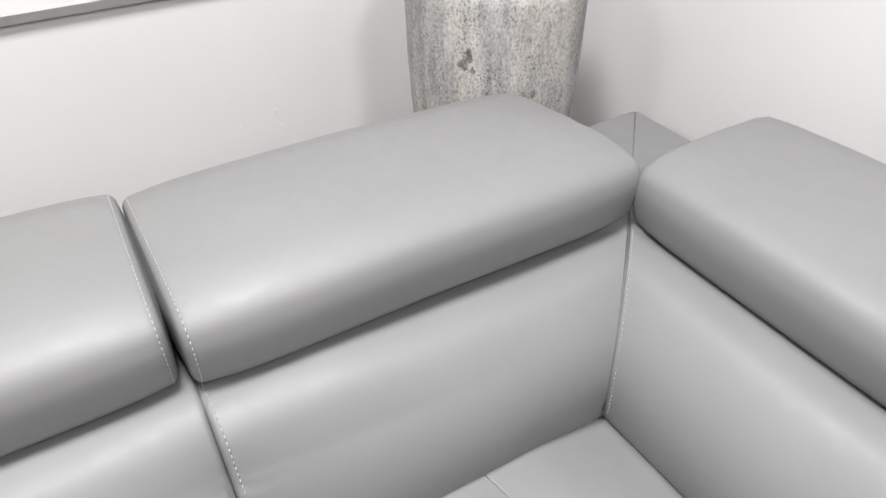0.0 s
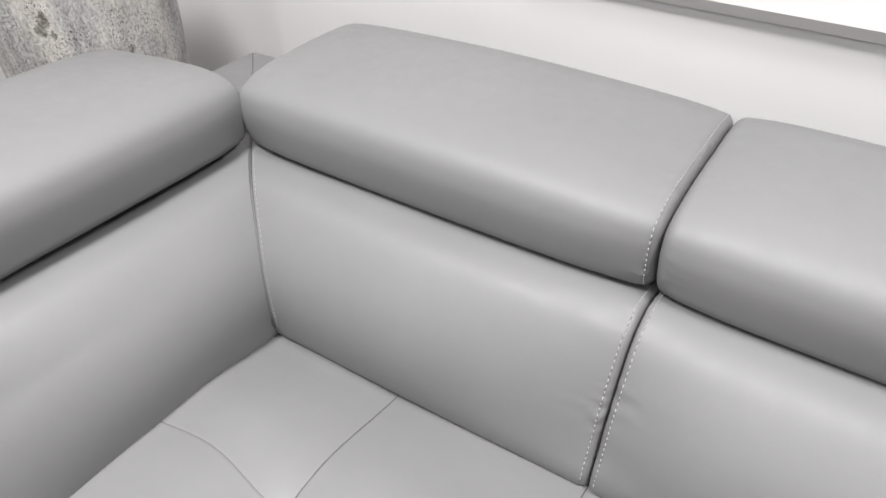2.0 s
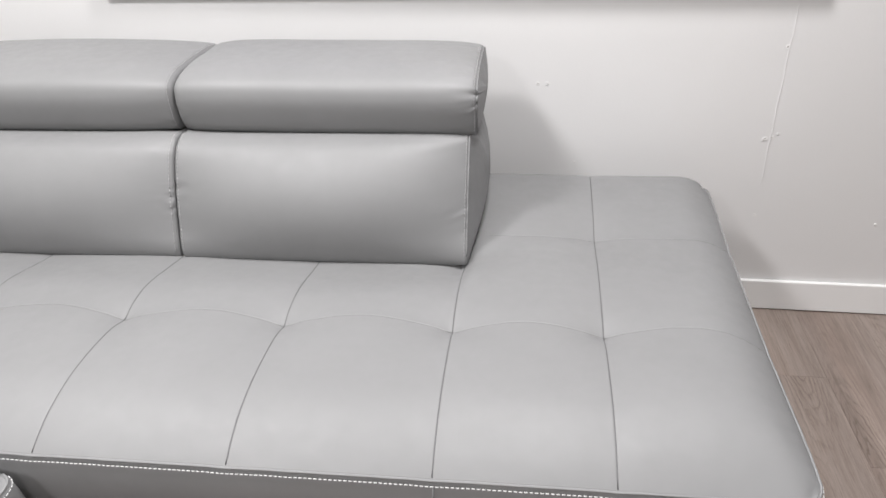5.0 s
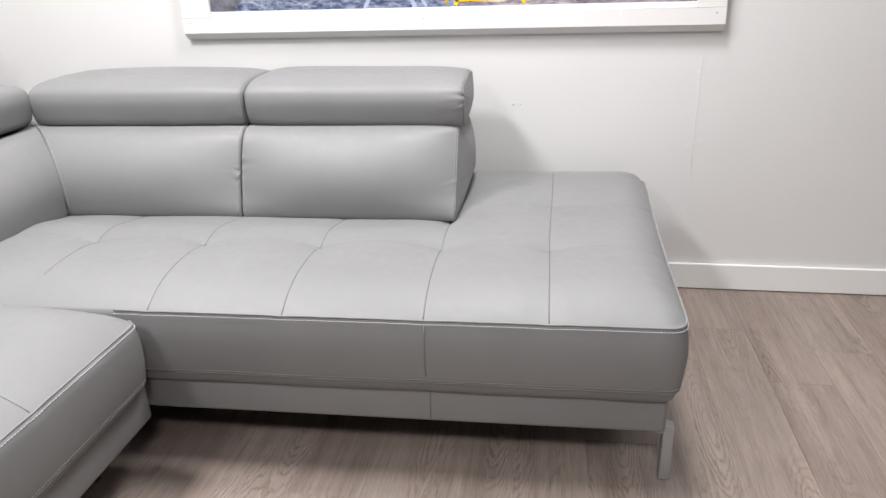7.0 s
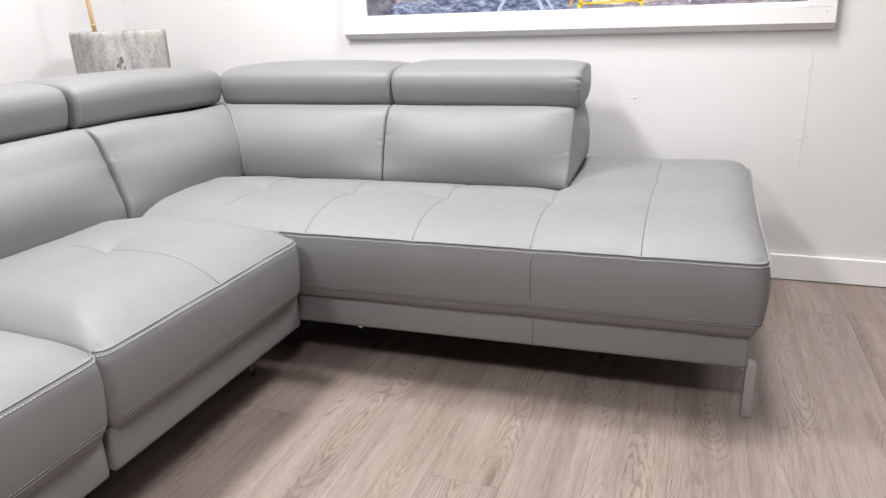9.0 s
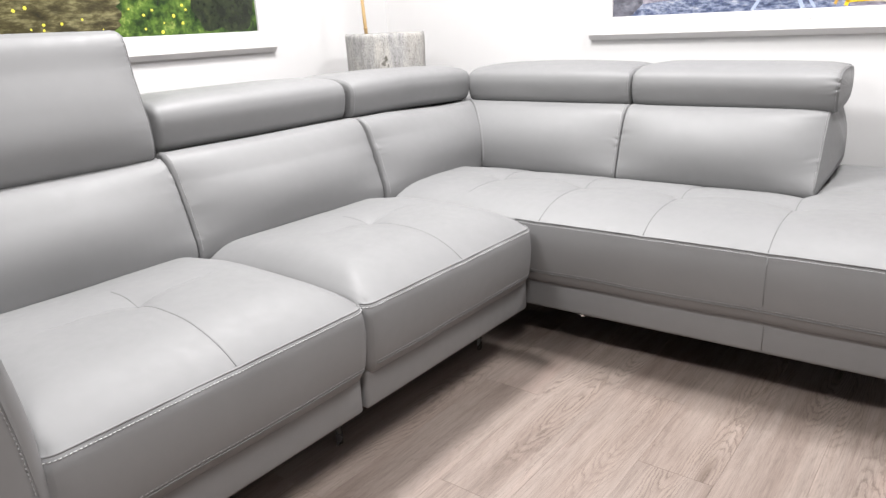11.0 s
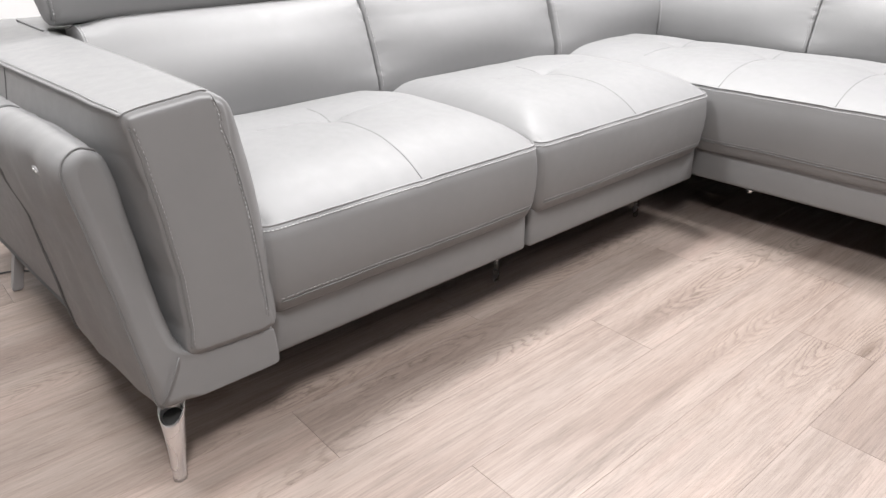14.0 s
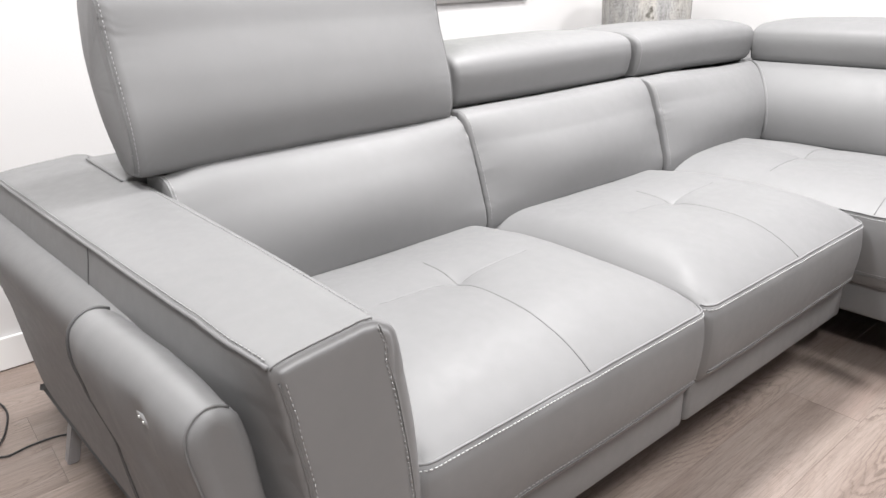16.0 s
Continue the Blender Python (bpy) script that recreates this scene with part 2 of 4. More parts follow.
INK = {
    "yellow": material("printed_yellow", (0.8, 0.55, 0.03), 0.3)[0],
    "ochre": material("printed_ochre", (0.5, 0.30, 0.06), 0.3)[0],
    "steel": material("printed_steel_blue", (0.36, 0.42, 0.58), 0.3)[0],
    "pale": material("printed_pale", (0.75, 0.72, 0.74), 0.3)[0],
    "brown": material("printed_brown", (0.22, 0.10, 0.06), 0.3)[0],
    "orange": material("printed_orange", (0.62, 0.30, 0.10), 0.3)[0],
    "blossom": material("printed_blossom", (0.78, 0.72, 0.08), 0.3)[0],
}


# ---- mesh helpers ----
def part(name, bm, mat, parent=None, label="", smooth=True, fix=True):
    if fix:
        bmesh.ops.recalc_face_normals(bm, faces=bm.faces)
    me = bpy.data.meshes.new(name)
    bm.to_mesh(me)
    bm.free()
    me.materials.append(mat)
    if smooth:
        me.polygons.foreach_set("use_smooth", [True] * len(me.polygons))
    ob = new(name, me)
    if parent is not None:
        ob.parent = parent
    if label:
        tagged(ob, label)
    return ob


def thing(name, label, category, group="", at=(0, 0, 0), turn=0.0):
    ob = new(name)
    ob.empty_display_size = 0.1
    ob.matrix_world = pose(*at, 0, 0, turn)
    return tagged(ob, label, category, group)


def box(x0, x1, y0, y1, z0, z1, r=0.0, seg=2, bm=None):
    bm = bm or bmesh.new()
    m = Matrix.LocRotScale(((x0 + x1) / 2, (y0 + y1) / 2, (z0 + z1) / 2), None, (x1 - x0, y1 - y0, z1 - z0))
    got = bmesh.ops.create_cube(bm, size=1.0, matrix=m)
    if r > 0:
        edges = list({e for v in got["verts"] for e in v.link_edges})
        bmesh.ops.bevel(bm, geom=edges, offset=r, segments=seg, profile=0.5, affect="EDGES")
    return bm


def tube(path, r, sides=6, bm=None, closed=False, taper=None):
    """A round cord along a path of points."""
    bm = bm or bmesh.new()
    pts = [Vector(p) for p in path]
    n = len(pts)
    rings, up = [], Vector((0, 0, 1))
    for i, p in enumerate(pts):
        a, b = pts[(i - 1) % n] if closed or i else p, pts[(i + 1) % n] if closed or i < n - 1 else p
        way = (b - a).normalized()
        side = way.cross(up)
        if side.length < 0.05:
            side = way.cross(Vector((1, 0, 0)))
        side.normalize()
        high = side.cross(way)
        rr = r if taper is None else r + (taper - r) * i / max(1, n - 1)
        rings.append([bm.verts.new(p + rr * (math.cos(k * math.tau / sides) * side + math.sin(k * math.tau / sides) * high)) for k in range(sides)])
    for i in range(n if closed else n - 1):
        a, b = rings[i], rings[(i + 1) % n]
        for k in range(sides):
            bm.faces.new((a[k], a[(k + 1) % sides], b[(k + 1) % sides], b[k]))
    if not closed:
        bm.faces.new(rings[0])
        bm.faces.new(rings[-1])
    return bm


def smooth_closed(pts, n):
    """n points evenly along a closed Catmull-Rom curve."""
    pts, dense = [Vector((*p, 0)) for p in pts], []
    k = len(pts)
    for i in range(k):
        a, b, c, d = (pts[(i + j) % k] for j in (-1, 0, 1, 2))
        for q in range(24):
            u = q / 24
            dense.append(0.5 * ((2 * b) + (c - a) * u + (2 * a - 5 * b + 4 * c - d) * u * u + (3 * b - a - 3 * c + d) * u**3))
    return even(dense, n, True)


def even(dense, n, closed):
    dense = dense + [dense[0]] if closed else dense
    run = [0.0]
    for a, b in zip(dense, dense[1:]):
        run.append(run[-1] + (b - a).length)
    out, j, count = [], 0, n if closed else n - 1
    for i in range(n):
        want = run[-1] * i / count
        while j < len(run) - 2 and run[j + 1] < want:
            j += 1
        out.append(dense[j].lerp(dense[j + 1], (want - run[j]) / max(1e-9, run[j + 1] - run[j])))
    return out


def chaikin(pts, rounds=2, cut=0.22):
    pts = [Vector((*p, 0)) for p in pts]
    for _ in range(rounds):
        pts = [q for a, b in zip(pts, pts[1:] + pts[:1]) for q in (a.lerp(b, cut), a.lerp(b, 1 - cut))]
    return pts


class Bar:
    """A stuffed leather body: a closed outline (p, q) drawn along s from s0 to s1, with tight sewn ends, swollen in the middle."""

    def __init__(self, outline, s0, s1, lay, bulge=0.012, r=0.010, puff=(0.008, 0.008), crease=0.0022, seed=0, flow=None, power=4.0, plain=False, soft_edge=None, gather=0.0, dome=None):
        self.o, self.s0, self.s1, self.lay = outline, s0, s1, lay
        self.bulge, self.r, self.puff, self.crease, self.seed, self.flow, self.power = bulge, (r if isinstance(r, tuple) else (r, r)), puff, crease, seed, flow, power
        self.plain, self.gather, self.dome = plain, gather, dome
        self.round = [soft_edge(p) for p in outline] if soft_edge else None
        n = len(outline)
        area = sum(outline[i].x * outline[(i + 1) % n].y - outline[(i + 1) % n].x * outline[i].y for i in range(n))
        sign = 1 if area > 0 else -1
        self.normals = []
        for i in range(n):
            t = (outline[(i + 1) % n] - outline[i - 1]).normalized()
            self.normals.append(Vector((t.y * sign, -t.x * sign, 0)))
        for _ in range(3):
            k = self.normals
            self.normals = [(k[i - 1] + 2 * k[i] + k[(i + 1) % n]).normalized() for i in range(n)]
        self.pace = sum((outline[i] - outline[i - 1]).length for i in range(n)) / n
        self.mid = sum(outline, Vector()) / n

    def flat(self, s, i, lift=0.0):
        u = (s - self.s0) / (self.s1 - self.s0)
        e = min(s - self.s0, self.s1 - s)
        inset = 0.0
        r = self.round[i] if self.round else self.r[0 if u < 0.5 else 1]
        if e < r:
            inset = r * (1 - math.sqrt(max(0.0, 1 - (1 - e / r) ** 2)))
        swell = self.bulge * (1 - abs(2 * u - 1) ** self.power)
        if self.flow:
            swell *= self.flow(i / len(self.o))
        o, run = self.o[i], i * self.pace
        k = self.seed * 3.7
        ends = math.exp(-max(0.0, e) / 0.028)
        fold = 0.0
        if ends > 0.02 and self.crease > 0:
            much = max(0.0, noise.noise(Vector((run * 13 + k, u * 3, k))) + 0.16)
            fold = 1.1 * self.crease * ends * much * math.sin(run * 250 + 11 * noise.noise(Vector((run * 22, e * 30, k))))
            fold += 0.8 * self.crease * math.exp(-max(0.0, e) / 0.05) * noise.noise(Vector((s * 7, o.x * 26 + k, o.y * 26)))
        if self.gather and u > 0.5:
            knot = math.exp(-(((i / len(self.o) - 0.165) / 0.032) ** 2)) * math.exp(-max(0.0, e) / 0.022)
            fold -= self.gather * knot * (1.0 + 0.55 * math.sin(run * 240))
        slack = 0.0018 * noise.noise(Vector((s * 3.2 + k, o.x * 7, o.y * 7))) * min(1, e / 0.05)
        p = self.o[i] + self.normals[i] * (swell - inset + fold + slack + lift)
        return p

    def point(self, s, i, lift=0.0):
        p = self.flat(s, i, lift)
        return Vector(self.lay(s, p.x, p.y))

    def mesh(self, steps=34):
        bm = bmesh.new()
        n, (r, q) = len(self.o), self.r
        near, back = ([w * (1 - math.cos(a * math.pi / 16)) for a in range(1, 9)] for w in (r, q))
        far = [r + (self.s1 - self.s0 - r - q) * (0.5 - 0.5 * math.cos(math.pi * k / steps)) for k in range(1, steps)]
        stations = [0.0] + near + far + [self.s1 - self.s0 - v for v in reversed(back)] + [self.s1 - self.s0]
        rings = [[bm.verts.new(self.point(self.s0 + v, i)) for i in range(n)] for v in stations]
        for a, b in zip(rings, rings[1:]):
            for i in range(n):
                bm.faces.new((a[i], a[(i + 1) % n], b[(i + 1) % n], b[i]))
        for ring, s, out in ((rings[0], self.s0, -self.puff[0]), (rings[-1], self.s1, self.puff[1])):
            last = ring
            if self.dome:
                edge = [self.flat(s, i) for i in range(n)]
                for f in (0.975, 0.95, 0.92, 0.88, 0.8, 0.6, 0.3, 0.0):
                    now = []
                    for p in edge:
                        spine = self.dome(p)
                        q = spine.lerp(p, f)
                        now.append(bm.verts.new(Vector(self.lay(s + out * (1 - math.exp(-(p - q).length / 0.003)), q.x, q.y))))
                    for i in range(n):
                        bm.faces.new((last[i], last[(i + 1) % n], now[(i + 1) % n], now[i]))
                    last = now
                continue
            if self.plain:
                bm.faces.new([bm.verts.new(v.co) for v in ring])
                continue
            edge = [self.flat(s, i) for i in range(n)]
            for f in (0.93, 0.8, 0.6, 0.35, 0.12):
                now = []
                for i in range(n):
                    p = self.mid.lerp(edge[i], f)
                    now.append(bm.verts.new(Vector(self.lay(s + out * (1 - f * f), p.x, p.y))))
                for i in range(n):
                    bm.faces.new((last[i], last[(i + 1) % n], now[(i + 1) % n], now[i]))
                last = now
            bm.faces.new(last)
        return bm

    def ring(self, s, first, last, lift=0.0):
        n = len(self.o)
        return [self.point(s, i % n, lift) for i in range(round(first * n), round(last * n) + 1)]


def stitches(path, bm=None, length=0.0068, gap=0.0024, r=0.0008):
    """Short raised threads along a path."""
    bm = bm or bmesh.new()
    pts = [Vector(p) for p in path]
    run = sum((b - a).length for a, b in zip(pts, pts[1:]))
    count = max(2, int(run / (length + gap)))
    line = even(pts, count * 3 + 1, False)
    up = Vector((0.37, -0.41, 0.83)).normalized()
    for k in range(count):
        a, b = line[3 * k], line[3 * k + 2]
        way = (b - a).normalized()
        side = way.cross(up).normalized() * r
        high = side.normalized().cross(way) * r
        q = [[bm.verts.new(p + v) for v in (side, high, -side, -high)] for p in (a, b)]
        for i in range(4):
            bm.faces.new((q[0][i], q[0][(i + 1) % 4], q[1][(i + 1) % 4], q[1][i]))
        bm.faces.new(q[0])
        bm.faces.new(q[1])
    return bm


def lay_north_cushion(s, d, z):
    """Along the north wall, the lower edge sunk into the seat."""
    return (s, d, z - 0.4 * max(0.0, 0.50 - z))


def lay_free_end(s, d, z):
    """As lay_north_cushion, leaning back towards the free end."""
    z -= 0.4 * max(0.0, 0.50 - z)
    q = max(0.0, (s - 0.95) / 0.306)
    return (s, d + 0.075 * q ** 3 * min(1.0, max(0.0, (z - 0.45) / 0.24)) * max(0.0, 1 - max(0.0, d) / 0.45), z)


def behind(d):
    """0 at the front of a headrest, 1 at its back edge."""
    return min(1.0, max(0.0, (d - 0.2) / 0.28))


def lay_head_north(s, d, z):
    """Along the north wall, the back of the headrest a little slack."""
    return (s, d - 0.014 * behind(d), z + 0.003 * behind(d) * math.sin(s * 9.0))


def lay_low_end(s, d, z):
    return (s, d - 0.018 * behind(d), z - 0.008 * max(0.0, (s - 0.58) / 0.69))


def lay_head_west(s, d, z):
    return (-d - 0.004 * behind(d), s, z + 0.022 - 0.010 * behind(d))


def lay_upright(s, d, z):
    return (-d + 0.075, s, z + 0.010)


def lay_west_cushion(s, d, z):
    """Along the west wall, the lower edge sunk between the seats."""
    return (-d, s, z - 0.8 * max(0.0, 0.50 - z) + 0.017 * min(1.0, max(0.0, (z - 0.66) / 0.05)) * min(1.0, max(0.0, (-0.08 - s) / 0.35)))


def lay_arm_end(s, d, z):
    """As lay_west_cushion, the top corner beside the arm drawn down."""
    return (-d, s, z - 0.8 * max(0.0, 0.50 - z) + 0.006 * min(1.0, max(0.0, (z - 0.66) / 0.05)) - 0.014 * math.exp(-((s + 2.105) / 0.055) ** 2) * min(1.0, max(0.0, (z - 0.60) / 0.12)))


def lay_mitre(s, d, z):
    """Along the west wall, the far end cut at a slant."""
    return (-d - 0.004 * behind(d), s + max(0.0, (s + 0.2) / 0.36) * (0.33 - d) * 0.11, z + 0.021 - 0.012 * behind(d) - 0.012 * min(1.0, max(0.0, (s + 0.25) / 0.35)))


def sewn(name, bar, parent, span, ends=(True, True), steps=34, edge=0.009, label="", welted=(False, False)):
    """A stuffed body with a welt and a row of stitching at its ends."""
    ob = part(name, bar.mesh(steps), LEATHER, parent, label)
    for on, raised, s, way in ((ends[0], welted[0], bar.s0, 1), (ends[1], welted[1], bar.s1, -1)):
        if raised:
            part("welt", tube(bar.ring(s + way * 0.0035, span[0], span[1], 0.0006), 0.0022), SEAM, ob)
        if on:
            part("stitching", stitches(bar.ring(s + way * edge, span[0], span[1], 0.0004)), THREAD, ob)
    return ob


# ---- room ----
NORTH, WEST, EAST, SOUTH = 0.615, -1.03, 8.0, -4.8
wall_n = tagged(part("wall_north", box(WEST - 0.12, EAST + 0.12, NORTH, NORTH + 0.12, 0, CEIL), WALL, smooth=False), "white painted drywall with patched screw holes", "wall", kind="structure")
wall_w = tagged(part("wall_west", box(WEST - 0.12, WEST, SOUTH - 0.12, NORTH, 0, CEIL), WALL, smooth=False), "white painted drywall with small chips", "wall", kind="structure")
# east wall out of view, added dark to deepen the sofa's contrast
tagged(part("wall_east", box(EAST, EAST + 0.12, SOUTH - 0.12, NORTH, 0, CEIL), FAR_WALL, smooth=False), "unseen far wall, darkened to cut bounce light", "wall", kind="structure")
# made-up south wall, stood close as a reflector for the arm's side
tagged(part("wall_south", box(WEST, EAST, SOUTH - 0.12, SOUTH, 0, CEIL), BOUNCE_WALL, smooth=False), "unseen wall, added to bounce light onto the armrest", "wall", kind="structure")
# closes the room unseen; its grey keeps the ambient light low
tagged(part("ceiling", box(WEST - 0.12, EAST + 0.12, SOUTH - 0.12, NORTH + 0.12, CEIL, CEIL + 0.1), CEILING, smooth=False), "unseen grey ceiling, darkened to cut bounce light", "ceiling", kind="structure")


def skirting(name, x0, x1, y0, y1):
    ob = part(name, box(x0, x1, y0, y1, 0.003, 0.103, 0.003, 2), TRIM, smooth=False)
    return tagged(ob, "white painted skirting board along the wall", "baseboard", kind="structure")


skirting("baseboard_north", WEST + 0.014, EAST, NORTH - 0.014, NORTH - 0.0005)
skirting("baseboard_west", WEST + 0.0005, WEST + 0.014, SOUTH, NORTH - 0.014)

# assumed housings, out of view, for the key and the added fill lamps
for px, py, *_ in KEY_AND_FILL:
    light = thing("assumed_downlight", "unseen round white recessed ceiling downlight, assumed for key and fill", "ceiling light", "ceiling downlights", (px, py, CEIL))
    ring = [(0.245 * math.cos(a), 0.245 * math.sin(a), -0.006) for a in (k * math.tau / 40 for k in range(40))]
    part("bezel", tube(ring, 0.009, 8, closed=True), TRIM, light)
    bm = bmesh.new()
    bmesh.ops.create_cone(bm, cap_ends=True, segments=40, radius1=0.236, radius2=0.236, depth=0.006, matrix=pose(0, 0, -0.004))
    part("backing", bm, TRIM, light, smooth=False)


# the seam of two boards and its patched screws on the north wall
bm = bmesh.new()
for k in range(24):
    z = 0.42 + 0.02 * k
    box(2.018 + 0.0012 * math.sin(k), 2.0205 + 0.0012 * math.sin(k), NORTH - 0.0012, NORTH + 0.002, z, z + 0.0202, bm=bm)
part("board_seam", bm, WALL, wall_n, smooth=False)


def dent(name, wall, at, size, north=True):
    """A chipped screw hole: a raised ring of filler round a small flat disc, darkened as the shade of a pit."""
    random.seed(int(abs(at[0] * 977 + at[1] * 313 + at[2] * 71)))
    ring, pit = bmesh.new(), bmesh.new()
    x, y, z = at

    def lay(a, r, out):
        u, v = r * math.cos(a), r * math.sin(a)
        return (x + u, NORTH - out, z + v) if north else (WEST + out, y + u, z + v)

    n = 10
    jag = [size * random.uniform(0.75, 1.25) for _ in range(n)]
    outer = [ring.verts.new(lay(k * math.tau / n, jag[k], 0.0004)) for k in range(n)]
    crest = [ring.verts.new(lay(k * math.tau / n, jag[k] * 0.7, 0.0016)) for k in range(n)]
    inner = [ring.verts.new(lay(k * math.tau / n, jag[k] * 0.4, 0.0006)) for k in range(n)]
    for a, b in ((outer, crest), (crest, inner)):
        for k in range(n):
            ring.faces.new((a[k], a[(k + 1) % n], b[(k + 1) % n], b[k]))
    pit.faces.new([pit.verts.new(lay(k * math.tau / n, jag[k] * 0.42, 0.0007)) for k in range(n)])
    ob = part(name, ring, TRIM, wall)
    part("pit", pit, SHADOWED, ob, smooth=False)


# filler colour darkened for the shade in pits and at nails
SHADOWED = material("shadowed_filler", (0.42, 0.40, 0.38), 0.9)[0]
for x, z, size in ((1.389, 0.700, 0.005), (1.414, 0.700, 0.005), (2.013, 0.800, 0.006), (2.005, 0.553, 0.006), (2.022, 0.556, 0.005), (2.036, 0.566, 0.004), (2.0, 0.549, 0.004), (2.02, 0.319, 0.0045), (1.5, 0.47, 0.004), (2.35, 0.30, 0.004)):
    dent("screw_hole", wall_n, (x, 0, z), size)
for y, z, size in ((-0.195, 0.640, 0.005), (-0.200, 0.631, 0.003), (-0.19, 0.60, 0.004), (-0.185, 0.594, 0.003), (-0.1, 0.70, 0.002), (-0.29, 0.62, 0.003)):
    dent("paint_chip", wall_w, (0, y, z), size, False)


# ---- framed prints ----
def framed_print(name, label, width, at, turn):
    """A white box frame: two stiles on a bevelled bottom rail, a pale mat and a print behind. Its front looks along -y, its left end at 0."""
    ob = thing(name, label, "framed picture", "framed prints on the walls", at, turn)
    tall = 1.05
    bm = bmesh.new()
    profile = [(-0.032, 0.022), (-0.032, 0.074), (0, 0.074), (0, 0.0), (-0.016, 0.0)]
    sides = [[bm.verts.new((x, y, z)) for y, z in profile] for x in (0.0, width)]
    for k in range(5):
        bm.faces.new((sides[0][k], sides[0][(k + 1) % 5], sides[1][(k + 1) % 5], sides[1][k]))
    bm.faces.new(sides[0])
    bm.faces.new(sides[1])
    part("bottom_rail", bm, FRAME, ob, smooth=False)
    for x0, x1 in ((0.0, 0.108), (width - 0.092, width)):
        part("stile", box(x0, x1, -0.030, 0, 0.0748, tall, 0.0015, 1), FRAME, ob, smooth=False)
    part("top_rail", box(0.1085, width - 0.0925, -0.030, 0, tall - 0.1, tall, 0.0015, 1), FRAME, ob, smooth=False)
    part("lip", box(0.1085, width - 0.0925, -0.026, -0.018, 0.0748, 0.094, 0.001, 1), FRAME, ob, smooth=False)
    for x, z in ((0.028, 0.058), (width / 2 - 0.05, 0.058), (width - 0.03, 0.058)):
        bm = bmesh.new()
        bmesh.ops.create_circle(bm, cap_ends=True, radius=0.003, segments=8, matrix=pose(x, -0.0324, z, 90))
        part("nail", bm, SHADOWED, ob, smooth=False)
    return ob


def flat(points, y, mat, parent, name):
    """A printed shape: a thin sheet with the outline (x, z)."""
    bm = bmesh.new()
    bm.faces.new([bm.verts.new((x, y, z)) for x, z in points])
    return part(name, bm, mat, parent, smooth=False, fix=False)


def blot(x0, x1, z0, z1, seed, n=40, rough=0.018):
    """A ragged outline round a rectangle."""
    out = []
    for k in range(n):
        a = k * math.tau / n
        c, s = math.cos(a), math.sin(a)
        q = (c ** 4 + s ** 4) ** -0.25
        w = 0.96 + 2 * rough / max(0.02, min(x1 - x0, z1 - z0)) * noise.noise((c * 3 + seed, s * 3, seed))
        out.append(((x0 + x1) / 2 + (x1 - x0) / 2 * c * q * min(w, 1.0), (z0 + z1) / 2 + (z1 - z0) / 2 * s * q * min(w, 1.0)))
    return out


W1 = 1.883
street = framed_print("street_print", "cobbled street print with cafe chairs in white wooden frame", W1, (0.190, NORTH - 0.0005, 0.940), 0)
photo = part("print", box(0.1085, W1 - 0.0925, -0.017, -0.008, 0.094, 0.949), PAVING, street, smooth=False)
Y = -0.0174
flat([(0.109, 0.0945), (0.19, 0.0945), (0.24, 0.14), (0.25, 0.3), (0.109, 0.3)], Y, SHADE, street, "shaded_wall")
flat([(0.1905, 0.0945), (1.02, 0.0945), (0.98, 0.14), (0.60, 0.17), (0.2405, 0.14)], Y, COBBLE, street, "cobble_paving")
flat(blot(0.60, 0.98, 0.145, 0.3, 3.0), Y - 0.0003, RUBBLE, street, "stone_step")
flat([(0.66, 0.15), (0.76, 0.15), (0.76, 0.3), (0.66, 0.3)], Y - 0.0006, SHADE, street, "doorway")
flat(blot(1.02, 1.33, 0.105, 0.22, 8.0), Y - 0.0003, RUBBLE, street, "rubble")
flat(blot(1.05, 1.16, 0.13, 0.20, 5.0), Y - 0.0006, FOLIAGE, street, "green_weed")
flat(blot(1.19, 1.25, 0.15, 0.19, 6.0), Y - 0.0006, INK["orange"], street, "clay_jar")
flat([(1.34, 0.155), (1.45, 0.155), (1.47, 0.3), (1.32, 0.3)], Y - 0.0006, INK["brown"], street, "clay_pot")


def rod(a, b, w, mat, name="chair_rod", lift=0.0009):
    (x0, z0), (x1, z1) = a, b
    n = Vector((z0 - z1, x1 - x0)).normalized() * w / 2
    flat([(x0 - n.x, z0 - n.y), (x1 - n.x, z1 - n.y), (x1 + n.x, z1 + n.y), (x0 + n.x, z0 + n.y)], Y - lift, mat, street, name)


for a, b, w, ink in (((0.68, 0.096), (0.76, 0.22), 0.012, "steel"), ((0.86, 0.096), (0.80, 0.23), 0.014, "steel"), ((0.90, 0.097), (0.83, 0.2), 0.010, "steel"),
                     ((0.965, 0.105), (1.00, 0.2), 0.010, "ochre"), ((1.00, 0.098), (1.03, 0.19), 0.013, "yellow"), ((1.235, 0.102), (1.17, 0.2), 0.013, "yellow"),
                     ((1.00, 0.112), (1.235, 0.118), 0.006, "yellow"), ((1.20, 0.112), (1.23, 0.19), 0.006, "pale"), ((1.33, 0.150), (1.55, 0.118), 0.005, "pale"),
                     ((1.40, 0.105), (1.44, 0.2), 0.007, "pale"), ((1.53, 0.11), (1.52, 0.2), 0.006, "steel"), ((1.44, 0.15), (1.70, 0.128), 0.005, "pale")):
    rod(a, b, w, INK[ink])
part("torn_label", box(1.545, 1.556, -0.0328, -0.0320, 0.052, 0.072), TRIM, street, smooth=False)

